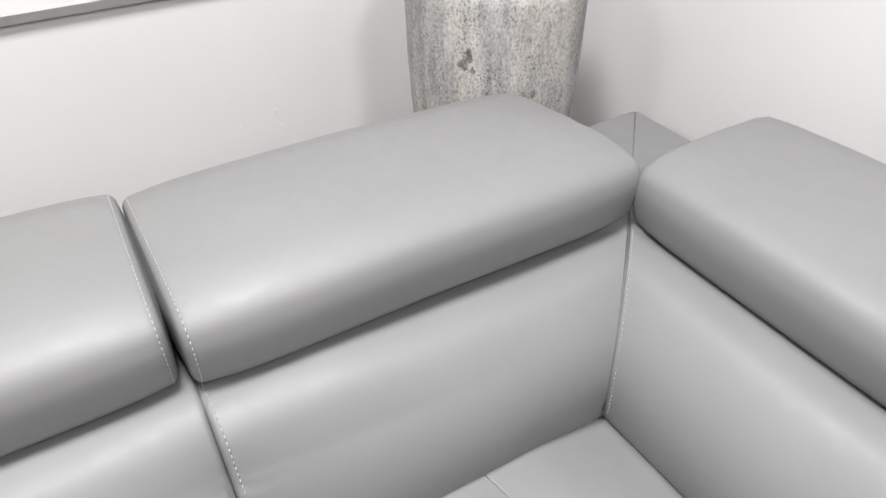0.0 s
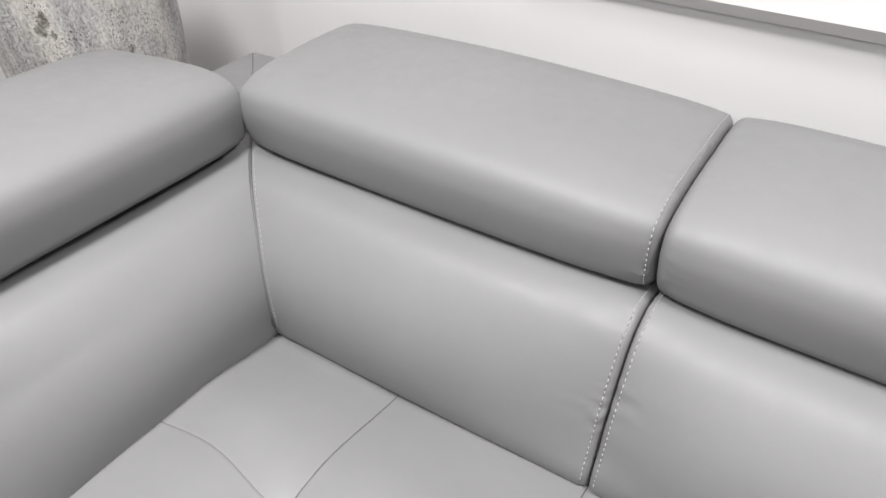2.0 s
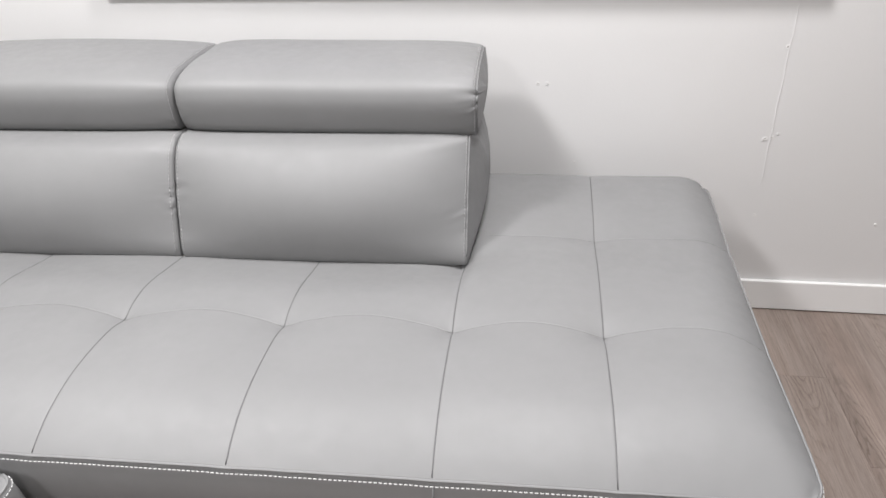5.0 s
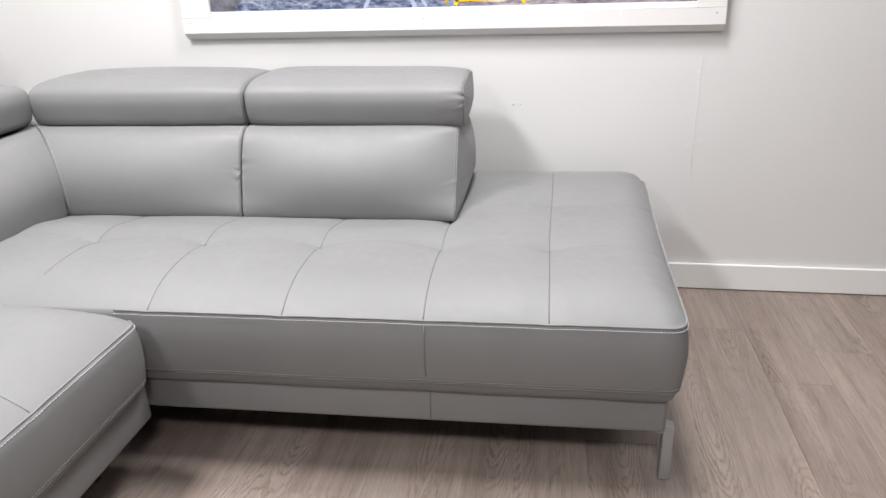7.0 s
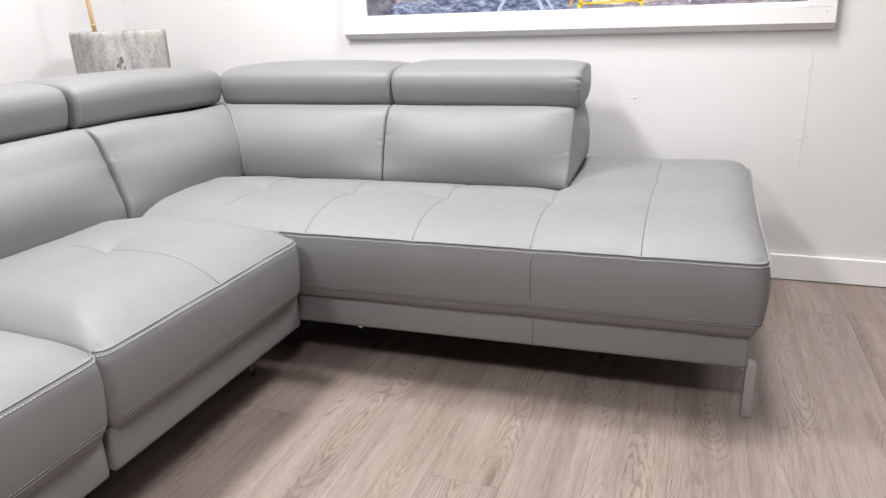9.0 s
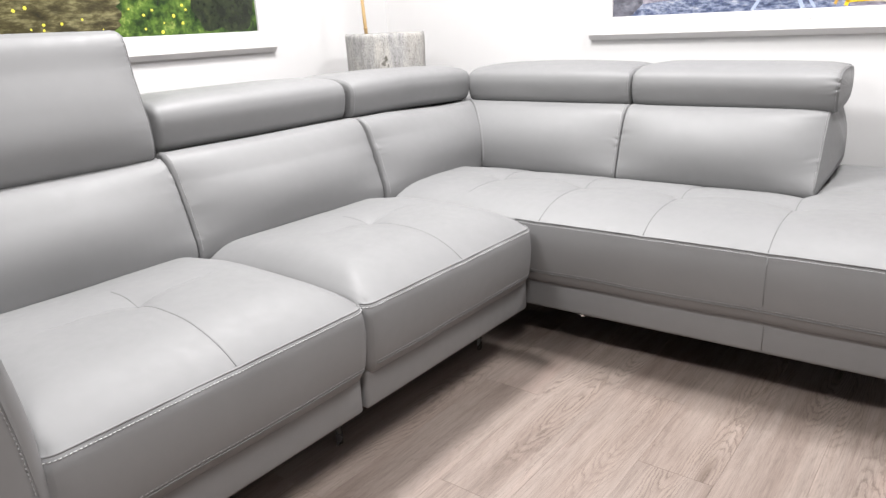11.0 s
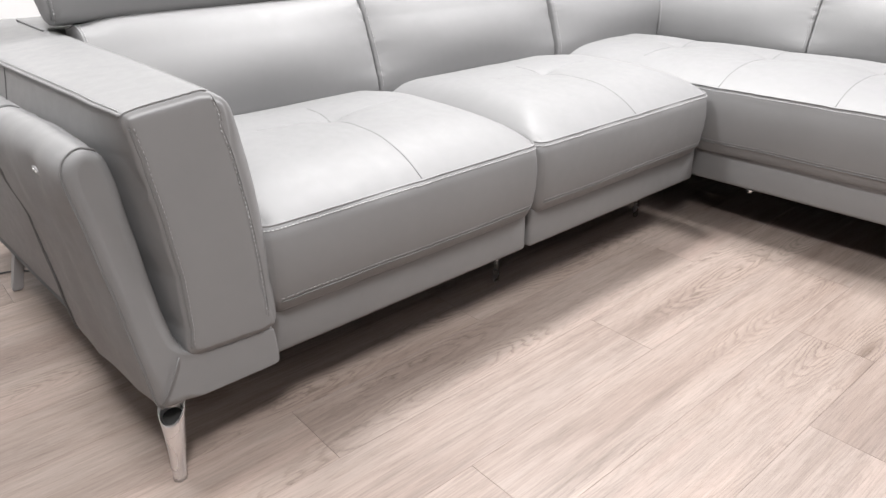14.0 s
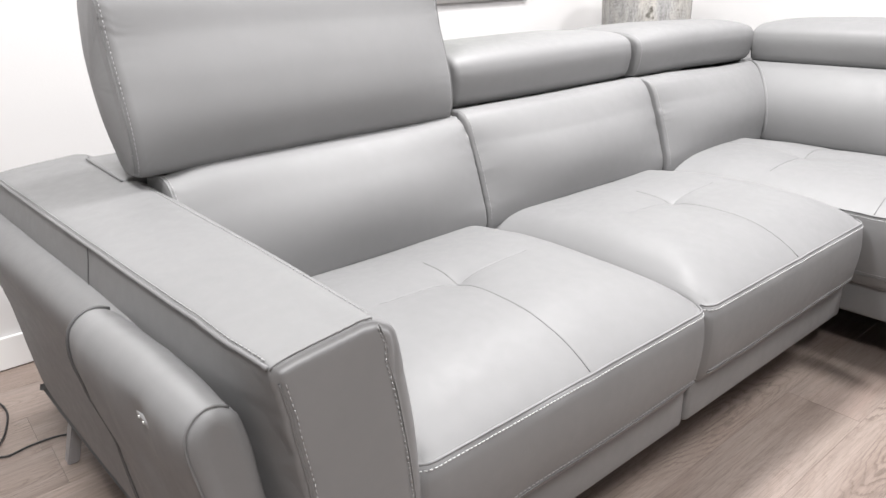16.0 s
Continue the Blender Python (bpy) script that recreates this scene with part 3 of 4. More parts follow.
W2 = 1.72
garden = framed_print("garden_print", "print of a leafy garden in a white wooden frame", W2, (WEST + 0.0005, -0.185 - W2, 0.952), 90)
part("print", box(0.1085, W2 - 0.0925, -0.017, -0.008, 0.094, 0.949), FOLIAGE, garden, smooth=False)
flat(blot(1.30, W2 - 0.0925, 0.0945, 0.5, 2.0, 60, 0.03), Y, THICKET, garden, "dark_thicket")
flat(blot(0.45, 1.0, 0.0945, 0.30, 4.0, 60, 0.05), Y, TWIGS, garden, "dry_undergrowth")
random.seed(5)
for k in range(46):
    x, z, r = random.uniform(0.3, 1.3), random.uniform(0.10, 0.3), random.uniform(0.003, 0.008)
    flat([(x + r * math.cos(a * 1.047), z + r * math.sin(a * 1.047)) for a in range(6)], Y - 0.0006, INK["blossom"], garden, "blossom")


# ---- sofa ----
def cluster(lo, hi, step, lines):
    """Grid lines from lo to hi that crowd at the seams and the edges."""
    n = max(2, round((hi - lo) / step))
    got = [lo + (hi - lo) * k / n for k in range(n + 1)]
    for c in lines:
        got = [v for v in got if abs(v - c) > 0.011 or v in (lo, hi)]
        got += [c + o for o in (-0.009, -0.005, -0.0028, -0.0012, 0.0, 0.0012, 0.0028, 0.005, 0.009)]
    for a, w in ((lo, 1), (hi, -1)):
        got += [a + w * o for o in (0.003, 0.008, 0.014)]
    got = sorted(v for v in got if lo <= v <= hi)
    out = [got[0]]
    for v in got[1:]:
        if v - out[-1] > 0.0009:
            out.append(v)
    return out


class Seat:
    """A box seat cushion: tufted, stitched top on a bulging band, with a welt round the rim. s runs across, d from the front edge back."""

    def __init__(self, s0, s1, deep, lay, cols, rows, tufts, rim=0.44, top=0.478, roll=(0.10, 0.07, 0.07, 0.02), drops=(0.05, 0.035, 0.035, 0.01), corner=0.035, crown=0.02, lift=0.0, tucked=9.0, sink=0.006):
        self.s0, self.s1, self.deep, self.lay = s0, s1, deep, lay
        self.cols, self.rows, self.tufts = cols, rows, tufts
        self.rim, self.top, self.roll, self.drops, self.corner, self.crown = rim, top, roll, drops, corner, crown
        self.lift, self.tucked, self.sink = lift, tucked, sink

    def height(self, s, d):
        edges = (d, s - self.s0, self.s1 - s, self.deep - d)
        z = self.top
        mid = math.sin(math.pi * min(1, max(0, d / min(self.deep, 0.62)))) ** 0.8
        z += self.crown * mid * min(1, edges[1] / 0.12 if self.drops[1] > 0 else 1) ** 0.5 * min(1, edges[2] / 0.12 if self.drops[2] > 0 else 1) ** 0.5
        falls = [drop * (1 - max(0.0, e) / r) ** 2.2 for e, r, drop in zip(edges, self.roll, self.drops) if r > 0 and e < r]
        if falls:
            z -= min(sum(f ** 3 for f in falls) ** (1 / 3), max(self.drops))
        back = min(1.0, max(0.0, (d - 0.40) / 0.20))
        z -= self.sink * back * back * (3 - 2 * back) * min(1.0, max(0.0, (self.tucked - s) / 0.03))
        if self.tucked < 9:
            side = min(1.0, max(0.0, (0.14 - s) / 0.14))
            z -= 0.005 * side * side * (3 - 2 * side)
        z += self.lift * min(1, max(0, (d - 0.72) / 0.2))
        for c, a, b in self.cols:
            if a - 0.05 < d < b + 0.05:
                w = min(1, max(0, (d - a) / 0.05 + 0.5)) * min(1, max(0, (b - d) / 0.05 + 0.5))
                q = abs(s - c)
                if a < 0:
                    z -= 0.0014 * math.exp(-((q / 0.022) ** 2) - d / 0.03)
                z -= w * (0.0020 * min(1, d / 0.12) * math.exp(-((q / 0.030) ** 2)) + 0.0010 * min(1, 0.2 + d / 0.04) * math.exp(-((q / 0.0014) ** 2)))
        for c, a, b in self.rows:
            if a - 0.05 < s < b + 0.05:
                w = min(1, max(0, (s - a) / 0.05 + 0.5)) * min(1, max(0, (b - s) / 0.05 + 0.5))
                q = abs(d - c)
                z -= w * (0.0022 * math.exp(-((q / 0.032) ** 2)) + 0.0010 * math.exp(-((q / 0.0014) ** 2)))
        for a, b, deep in self.tufts:
            q = math.hypot(s - a, d - b)
            z -= deep * math.exp(-((q / 0.066) ** 1.25)) + 0.28 * deep * math.exp(-((q / 0.021) ** 2))
        z += min(1, d / 0.1) * 0.0022 * noise.noise((s * 6, d * 6, self.s0 * 3)) + 0.0006 * noise.noise((s * 30, d * 30, 1.0))
        return z

    def plan(self, s, d, out=0.0):
        """The rounded plan: (s, d) moved so that the rectangle's corners become arcs; out: metres outside the rim."""
        c = self.corner
        for side in (0, 1):
            for front in (0, 1):
                cs = self.s0 + c if side == 0 else self.s1 - c
                cd = c if front == 0 else self.deep - c
                u = (cs - s) if side == 0 else (s - cs)
                v = (cd - d) if front == 0 else (d - cd)
                if u > 0 and v > 0:
                    q = max(u, v) / math.hypot(u, v)
                    u, v = u * q, v * q
                    h = math.hypot(u, v)
                    u, v = u * (1 + out / h), v * (1 + out / h)
                    return (cs - u if side == 0 else cs + u), (cd - v if front == 0 else cd + v)
        if out:
            gap = {s - self.s0: (-1, 0), self.s1 - s: (1, 0), d: (0, -1), self.deep - d: (0, 1)}
            a, b = gap[min(gap)]
            s, d = s + a * out, d + b * out
        return s, d

    def build(self, name, parent, skirt, label=""):
        S = cluster(self.s0, self.s1, 0.016, [c for c, *_ in self.cols])
        D = cluster(0.0, self.deep, 0.014, [c for c, *_ in self.rows])
        bm = bmesh.new()
        grid = []
        for d in D:
            row = []
            for s in S:
                a, b = self.plan(s, d)
                row.append(bm.verts.new(self.lay(a, b, self.height(s, d))))
            grid.append(row)
        for r0, r1 in zip(grid, grid[1:]):
            for k in range(len(S) - 1):
                bm.faces.new((r0[k], r0[k + 1], r1[k + 1], r1[k]))
        loop = [(s, 0.0) for s in S] + [(self.s1, d) for d in D[1:]] + [(s, self.deep) for s in reversed(S[:-1])] + [(self.s0, d) for d in reversed(D[1:-1])]
        last = grid[0][:] + [r[-1] for r in grid[1:]] + grid[-1][:-1][::-1] + [r[0] for r in reversed(grid[1:-1])]
        self.loop = loop
        for out, z in skirt:
            now = []
            for s, d in loop:
                a, b = self.plan(s, d, out)
                wob = 0.0025 * noise.noise((a * 7, b * 7, z * 9))
                now.append(bm.verts.new(self.lay(a, b, z + wob)))
            for k in range(len(loop)):
                bm.faces.new((last[k], last[(k + 1) % len(loop)], now[(k + 1) % len(loop)], now[k]))
            last = now
        self.object = part(name, bm, LEATHER, parent, label)
        # dark cords along the seams stand in for the shade of their grooves
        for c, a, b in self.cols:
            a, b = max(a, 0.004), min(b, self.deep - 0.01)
            part("seam", tube([self.lay(*self.plan(c, a + (b - a) * k / 70), self.height(c, a + (b - a) * k / 70) - 0.0002) for k in range(71)], 0.0014, 5), SEAM_SHADE, self.object)
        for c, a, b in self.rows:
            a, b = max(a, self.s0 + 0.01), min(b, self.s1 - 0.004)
            part("seam", tube([self.lay(*self.plan(a + (b - a) * k / 110, c), self.height(a + (b - a) * k / 110, c) - 0.0004) for k in range(111)], 0.0009, 5), SEAM_SHADE, self.object)
        return self.object

    def rim_path(self, first, last, out, z, step=0.012, follow=True):
        """Points along the rim between two stretches of the loop: first and last are distances along front, then the s1 side."""
        width, pts = self.s1 - self.s0, []
        n = max(2, int((last - first) / step))
        for k in range(n + 1):
            q = first + (last - first) * k / n
            if q < 0:
                s, d = self.s0, -q
            elif q <= width:
                s, d = self.s0 + q, 0.0
            else:
                s, d = self.s1, q - width
            a, b = self.plan(s, d, out)
            zz = self.height(s, d) + z if follow else z + 0.0025 * noise.noise((a * 7, b * 7, z * 9))
            pts.append(self.lay(a, b, zz))
        return pts

    def trim(self, first, last, low, low_first=None, low_last=None):
        part("welt", tube(self.rim_path(first, last, 0.001, 0.0006), 0.0023, 8), LEATHER, self.object, "raised welt")
        part("stitching", stitches(self.rim_path(first, last, 0.0060, -0.0068), length=0.0058, gap=0.0022, r=0.0011), PALE_THREAD, self.object)
        part("lower_seam", tube(self.rim_path(low_first if low_first is not None else first, low_last if low_last is not None else last, 0.003, low, follow=False), 0.0016, 6), SEAM, self.object)
        part("lower_stitching", stitches(self.rim_path(low_first if low_first is not None else first, low_last if low_last is not None else last, 0.0062, low + 0.009, follow=False), length=0.006, gap=0.0035, r=0.0009), THREAD, self.object)


def band(low, strip, out=0.012):
    """Levels (out, z) of the bulging front and of the undercut strip below its lower seam."""
    return [(0.004, 0.432), (out * 0.75, 0.405), (out, 0.37), (out * 0.85, 0.33), (0.005, low + 0.010), (0.0015, low), (-0.004, low - strip * 0.35), (-0.010, low - strip * 0.75), (-0.017, low - strip * 0.97), (-0.03, low - strip), (-0.06, low - strip)]


# outlines (d behind the front of the cushion, z)
CUSHION = smooth_closed([(0.036, 0.462), (0.018, 0.470), (0.014, 0.490), (0.030, 0.542), (0.055, 0.62), (0.085, 0.686), (0.111, 0.711), (0.142, 0.719), (0.185, 0.711), (0.24, 0.702), (0.40, 0.700), (0.470, 0.688), (0.492, 0.60), (0.485, 0.48), (0.40, 0.462), (0.15, 0.460), (0.06, 0.460)], 216)
HEADREST = smooth_closed([(0.206, 0.713), (0.181, 0.715), (0.163, 0.732), (0.153, 0.770), (0.152, 0.805), (0.166, 0.830), (0.212, 0.845), (0.28, 0.850), (0.38, 0.851), (0.45, 0.848), (0.486, 0.834), (0.497, 0.79), (0.470, 0.740), (0.40, 0.720), (0.30, 0.714)], 216)
UPRIGHT = smooth_closed([(0.230, 0.704), (0.209, 0.713), (0.198, 0.743), (0.200, 0.80), (0.219, 0.87), (0.245, 0.955), (0.258, 1.025), (0.285, 1.052), (0.345, 1.052), (0.388, 1.025), (0.404, 0.965), (0.392, 0.90), (0.372, 0.82), (0.335, 0.745), (0.290, 0.702), (0.25, 0.700)], 216)


def front_only(f):
    """Swelling of a back cushion: full on its face, little behind."""
    f -= 0.012
    return 5.2 * (f / 0.22) ** 1.05 * (1 - f / 0.22) ** 1.5 if 0 < f < 0.22 else 0.0


def belly(f):
    """Swelling of a headrest: fullest in the middle of its face, tight at its lower edge."""
    return math.sin(math.pi * f / 0.42) if f < 0.42 else 0.05


def face_only(f):
    """Swelling of a lowered headrest: full on its face and top, none beneath."""
    return min(1.0, f / 0.07) if f < 0.5 else max(0.0, 1 - (f - 0.5) * 6)


GROUP = "units of the corner sofa"
TURN_N = 1.7
chaise = thing("corner_chaise_sofa_unit", "light grey leather corner chaise unit with tufted seat and adjustable headrests", "sofa", GROUP, (0, 0, 0), TURN_N)
middle = thing("armless_sofa_unit", "light grey leather armless seat unit with lowered headrest", "sofa", GROUP)
recliner = thing("reclining_sofa_unit", "light grey leather end unit with armrest and raised headrest", "sofa", GROUP)


ROW = 0.328
TUFTS = (-0.07, 0.258, 0.582, 0.915, 1.248, 1.535, 1.84)


def lay_seat_n(s, d, z):
    k = max((j for j in range(len(TUFTS) - 1) if s >= TUFTS[j]), default=0)
    arc = math.sin(math.pi * min(1.0, max(0.0, (s - TUFTS[k]) / (TUFTS[k + 1] - TUFTS[k])))) ** 2
    d += 0.020 * arc * math.exp(-(((d - ROW) / 0.11) ** 2))
    return (s + max(0.0, s - 1.2) * (d - 0.62) * 0.035 + 0.012 * min(1.0, max(0.0, (s - 1.3) / 0.2)) * max(0.0, (d - 0.4) / 0.6), -0.580 + d, z)


def lay_seat_w(s, d, z):
    return (0.594 - d, s, z)


seat_n = Seat(-0.12, 1.838, 1.022, lay_seat_n,
              [(0.258, 0.10, 0.9), (0.582, -1, 0.9), (0.915, -1, 0.9), (1.248, -1, 0.9), (1.535, -1, 2)],
              [(ROW, 0.0, 2.5), (0.70, 1.3, 2.5)],
              [(0.258, ROW, 0.014), (0.582, ROW, 0.014), (0.915, ROW, 0.014), (1.248, ROW, 0.014), (1.535, ROW, 0.014), (1.535, 0.70, 0.008), (1.25, 0.60, 0.014)],
              roll=(0.17, 0, 0.10, 0.05), drops=(0.040, 0, 0.034, 0.004), crown=0.015, rim=0.44, top=0.483, lift=0.010, tucked=1.27, sink=0.023)
seat_n.build("seat_cushion", chaise, band(0.278, 0.036))
seat_n.trim(0.62, 1.958 + 1.02, 0.279, 0.64, 1.958 + 1.0)
part("front_seam", tube([lay_seat_n(1.250, -o, z) for o, z in ((0.006, 0.433), (0.0095, 0.405), (0.0125, 0.37), (0.011, 0.33), (0.006, 0.30))], 0.0013, 5), SEAM, seat_n.object)

TUFT_D = 0.338
for who, a, b, c in ((middle, -1.333, -0.600, -0.955), (recliner, -2.056, -1.341, -1.690)):
    seat = Seat(a, b, 0.66, lay_seat_w, [(c, -1, 0.45)], [(TUFT_D, c - 0.19, c + 0.19)], [(c, TUFT_D, 0.015)],
                roll=(0.17, 0.10, 0.10, 0.02), drops=(0.044, 0.034, 0.034, 0.01), crown=0.030, top=0.478, corner=0.028)
    seat.build("seat_cushion", who, band(0.278, 0.030))
    seat.trim(-0.02, b - a + 0.02, 0.279, 0.02, b - a - 0.02)

# rails under the seats
part("base_rail", box(0.36, 1.806, -0.552, -0.47, 0.146, 0.262, 0.012, 3), LEATHER, chaise)
part("base_side", box(1.72, 1.806, -0.469, 0.42, 0.144, 0.268, 0.012, 3), LEATHER, chaise)
# unseen black underside, added to deepen the shade on the floor
part("underside", box(-0.42, 1.72, -0.469, 0.43, 0.158, 0.25), DARK, chaise, "assumed black dust cover, unseen, darkens the space below", smooth=False)
part("rail_seam", tube([(1.250, -0.5527, 0.262), (1.250, -0.5527, 0.158)], 0.0012, 5), SEAM, chaise)
for who, a, b in ((middle, -1.334, -0.585), (recliner, -2.060, -1.345)):
    part("base_rail", box(0.49, 0.572, a, b, 0.154, 0.260, 0.012, 3), LEATHER, who)
    # same added black underside, keeping bounced light from below the seat
    part("underside", box(-0.42, 0.489, a + 0.01, b - 0.01, 0.162, 0.25), DARK, who, "assumed black dust cover, unseen, darkens the space below", smooth=False)

# back shells
part("back_shell", box(-0.199, 1.235, 0.28, 0.478, 0.15, 0.700, 0.02, 3), LEATHER, chaise)
part("corner_back", box(-0.478, -0.20, 0.20, 0.478, 0.15, 0.718, 0.024, 4), LEATHER, chaise)
part("mitre_seam", tube([(-0.456, 0.456, 0.7175), (-0.205, 0.205, 0.7185)], 0.0016, 5), SEAM, chaise)
part("side_shell", box(-0.478, -0.28, -0.585, 0.199, 0.15, 0.700, 0.02, 3), LEATHER, chaise)
part("back_shell", box(-0.478, -0.28, -1.34, -0.592, 0.15, 0.700, 0.02, 3), LEATHER, middle)
part("back_shell", box(-0.490, -0.222, -2.155, -1.345, 0.15, 0.700, 0.012, 3), LEATHER, recliner)
part("back_welt", tube([(-0.222, -2.152, 0.697), (-0.480, -2.152, 0.697), (-0.488, -2.145, 0.697)], 0.0026, 7), SEAM, recliner)

# back cushions and headrests
STITCH = (0.03, 0.33)
inner = Bar(CUSHION, -0.36, 0.5810, lay_north_cushion, 0.046, r=0.010, power=2.4, seed=1, crease=0.003, flow=front_only)
sewn("back_cushion", inner, chaise, STITCH, (False, True))
sewn("back_cushion", Bar(CUSHION, 0.5835, 1.256, lay_free_end, 0.046, r=0.010, power=2.4, puff=(0.006, 0.036), seed=2, crease=0.0035, flow=front_only), chaise, STITCH, (True, True), welted=(False, True))
sewn("back_cushion", Bar(CUSHION, -0.5885, 0.36, lay_west_cushion, 0.046, r=0.010, power=2.4, seed=3, crease=0.003, flow=front_only), chaise, STITCH, (True, False))
mitre = [inner.flat(-CUSHION[i].x, i) for i in range(3, 76, 2)]
# dark cord: the shade of the corner crease put into colour
part("corner_seam", tube([(-p.x + 0.0012, p.x - 0.0012, p.y) for p in mitre], 0.0030, 6), SEAM_SHADE, chaise)
part("corner_stitching", stitches([(-p.x + 0.0105, p.x - 0.0012, p.y) for p in mitre]), THREAD, chaise)
sewn("back_cushion", Bar(CUSHION, -1.3535, -0.5915, lay_west_cushion, 0.046, r=0.010, power=2.4, seed=4, crease=0.0035, flow=front_only), middle, STITCH, (True, False))
sewn("back_cushion", Bar(CUSHION, -2.105, -1.3565, lay_arm_end, 0.046, r=0.010, power=2.4, seed=5, crease=0.0035, flow=front_only), recliner, STITCH, (True, False), welted=(True, False))

HSPAN = (0.0, 0.56)
sewn("headrest", Bar(HEADREST, -0.160, 0.5755, lay_head_north, 0.014, r=(0.012, 0.016), power=7.0, seed=11, crease=0.002, flow=face_only), chaise, HSPAN, (False, True))
sewn("headrest", Bar(HEADREST, 0.5785, 1.273, lay_low_end, 0.014, r=(0.016, 0.016), power=7.0, puff=(0.006, 0.011), gather=0.008, seed=12, crease=0.003, flow=face_only), chaise, HSPAN, (False, True), welted=(False, True))
sewn("headrest", Bar(HEADREST, -0.588, 0.144, lay_mitre, 0.014, r=(0.014, 0.012), power=7.0, seed=13, crease=0.0015, flow=face_only), chaise, HSPAN, (True, False))
sewn("headrest", Bar(HEADREST, -1.345, -0.606, lay_head_west, 0.014, r=(0.020, 0.014), power=7.0, seed=14, crease=0.0015, flow=face_only), middle, HSPAN, (False, True))
sewn("headrest", Bar(UPRIGHT, -2.150, -1.368, lay_upright, 0.024, r=(0.022, 0.016), puff=(0.018, 0.010), seed=15, crease=0.0012, flow=belly), recliner, (0.02, 0.46), label="headrest raised upright", welted=(True, True))


# armrest of the end unit
def lay_arm(s, y, z):
    """s is x; the arm widens towards its back on the outer side."""
    w = min(1.3, max(0.0, (-2.06 - y) / 0.2))
    # soft folds on the outer side, strongest towards the front corner
    slackness = min(1.0, max(0.0, (-2.215 - y) / 0.03)) * min(1.0, max(0.0, (z - 0.30) / 0.2)) * min(1.0, max(0.15, (s - 0.1) / 0.4))
    y += slackness * (0.0030 * noise.noise((s * 13, z * 5, 3.0)) + 0.0014 * noise.noise((s * 34 + z * 20, z * 9, 8.0)))
    return (s, y - (0.60 - s) * 0.070 * w, z)


PAD = even(chaikin([(-2.190, 0.686), (-2.116, 0.693), (-2.082, 0.664), (-2.065, 0.60), (-2.052, 0.50), (-2.047, 0.38), (-2.050, 0.262), (-2.064, 0.238), (-2.14, 0.240), (-2.216, 0.243), (-2.238, 0.256), (-2.246, 0.30), (-2.256, 0.40), (-2.262, 0.51), (-2.262, 0.607), (-2.254, 0.655), (-2.252, 0.672), (-2.2495, 0.6765), (-2.235, 0.680)], 2, 0.2), 220, True)


def lay_pad(s, y, z):
    """As lay_arm, the outer side drawn in towards the front edge."""
    z0, w0 = 0.24, 0.008
    for z1, w1 in ((0.30, 0.026), (0.40, 0.035), (0.51, 0.031), (0.607, 0.019), (0.66, 0.002), (0.70, 0.0)):
        if z < z1:
            break
        z0, w0 = z1, w1
    u = min(1.0, max(0.0, (z - z0) / (z1 - z0)))
    drawn = (w0 + (w1 - w0) * u) * min(1.0, max(0.0, (-2.16 - y) / 0.08)) * min(1.0, max(0.0, (s - 0.40) / 0.20)) ** 1.7
    return lay_arm(s, y + drawn, z)


def pad_edge(p):
    """Radius of the pad's front edge: a sharp sewn edge on top and outside, a soft roll on the inner side."""
    return 0.007 + 0.021 * min(1.0, max(0.0, (p.x + 2.165) / 0.07)) * min(1.0, max(0.0, (0.675 - p.y) / 0.08)) * min(1.0, max(0.0, (p.y - 0.25) / 0.08))


def pad_spine(p):
    """The middle line of the pad's front, level with an outline point."""
    z = min(0.625, max(0.32, p.y))
    return Vector((-2.152 - 0.03 * min(1.0, max(0.0, (z - 0.5) / 0.19)), z, 0))


arm = Bar(PAD, -0.58, 0.606, lay_pad, 0.004, r=0.028, puff=(0.005, 0.005), seed=21, crease=0.0012, dome=pad_spine, soft_edge=pad_edge)
pad = part("arm_pad", arm.mesh(36), LEATHER, recliner)


def near_index(bar, y, z):
    return min(range(len(bar.o)), key=lambda i: (bar.o[i].x - y) ** 2 + (bar.o[i].y - z) ** 2)


n_pad = len(PAD)

top_out, top_in = near_index(arm, -2.252, 0.674), near_index(arm, -2.112, 0.690)
part("welt", tube([arm.point(-0.57 + k * (1.168 / 80), top_out, 0.001) for k in range(81)], 0.0030, 8), SEAM, pad)
part("stitching", stitches([arm.point(-0.57 + k * (1.16 / 80), (top_out + 1) % n_pad, 0.0014) for k in range(81)], length=0.0068, gap=0.0022, r=0.0008), THREAD, pad)
part("stitching", stitches([arm.point(-0.57 + k * (1.16 / 80), top_in, 0.0006) for k in range(81)]), THREAD, pad)
low_in, low_out = near_index(arm, -2.050, 0.262), near_index(arm, -2.236, 0.256)
run = range(top_out, top_in + (n_pad if top_in < top_out else 0))
part("front_welt", tube([arm.point(0.602, i % n_pad, 0.001) for i in run], 0.0015, 7), LEATHER, pad)
# side seam drawn dark, its groove shade in the colour
part("side_seam", tube([arm.point(0.06, (top_out - k) % n_pad, 0.0004) for k in range(40)], 0.0012, 5), SEAM_SHADE, pad)


def on_front(run, insets, x):
    """Points on the pad's front face, inset from its outline."""
    return [Vector(lay_pad(x, *(arm.o[i % n_pad] - arm.normals[i % n_pad] * w).xy)) for i, w in zip(run, insets)]


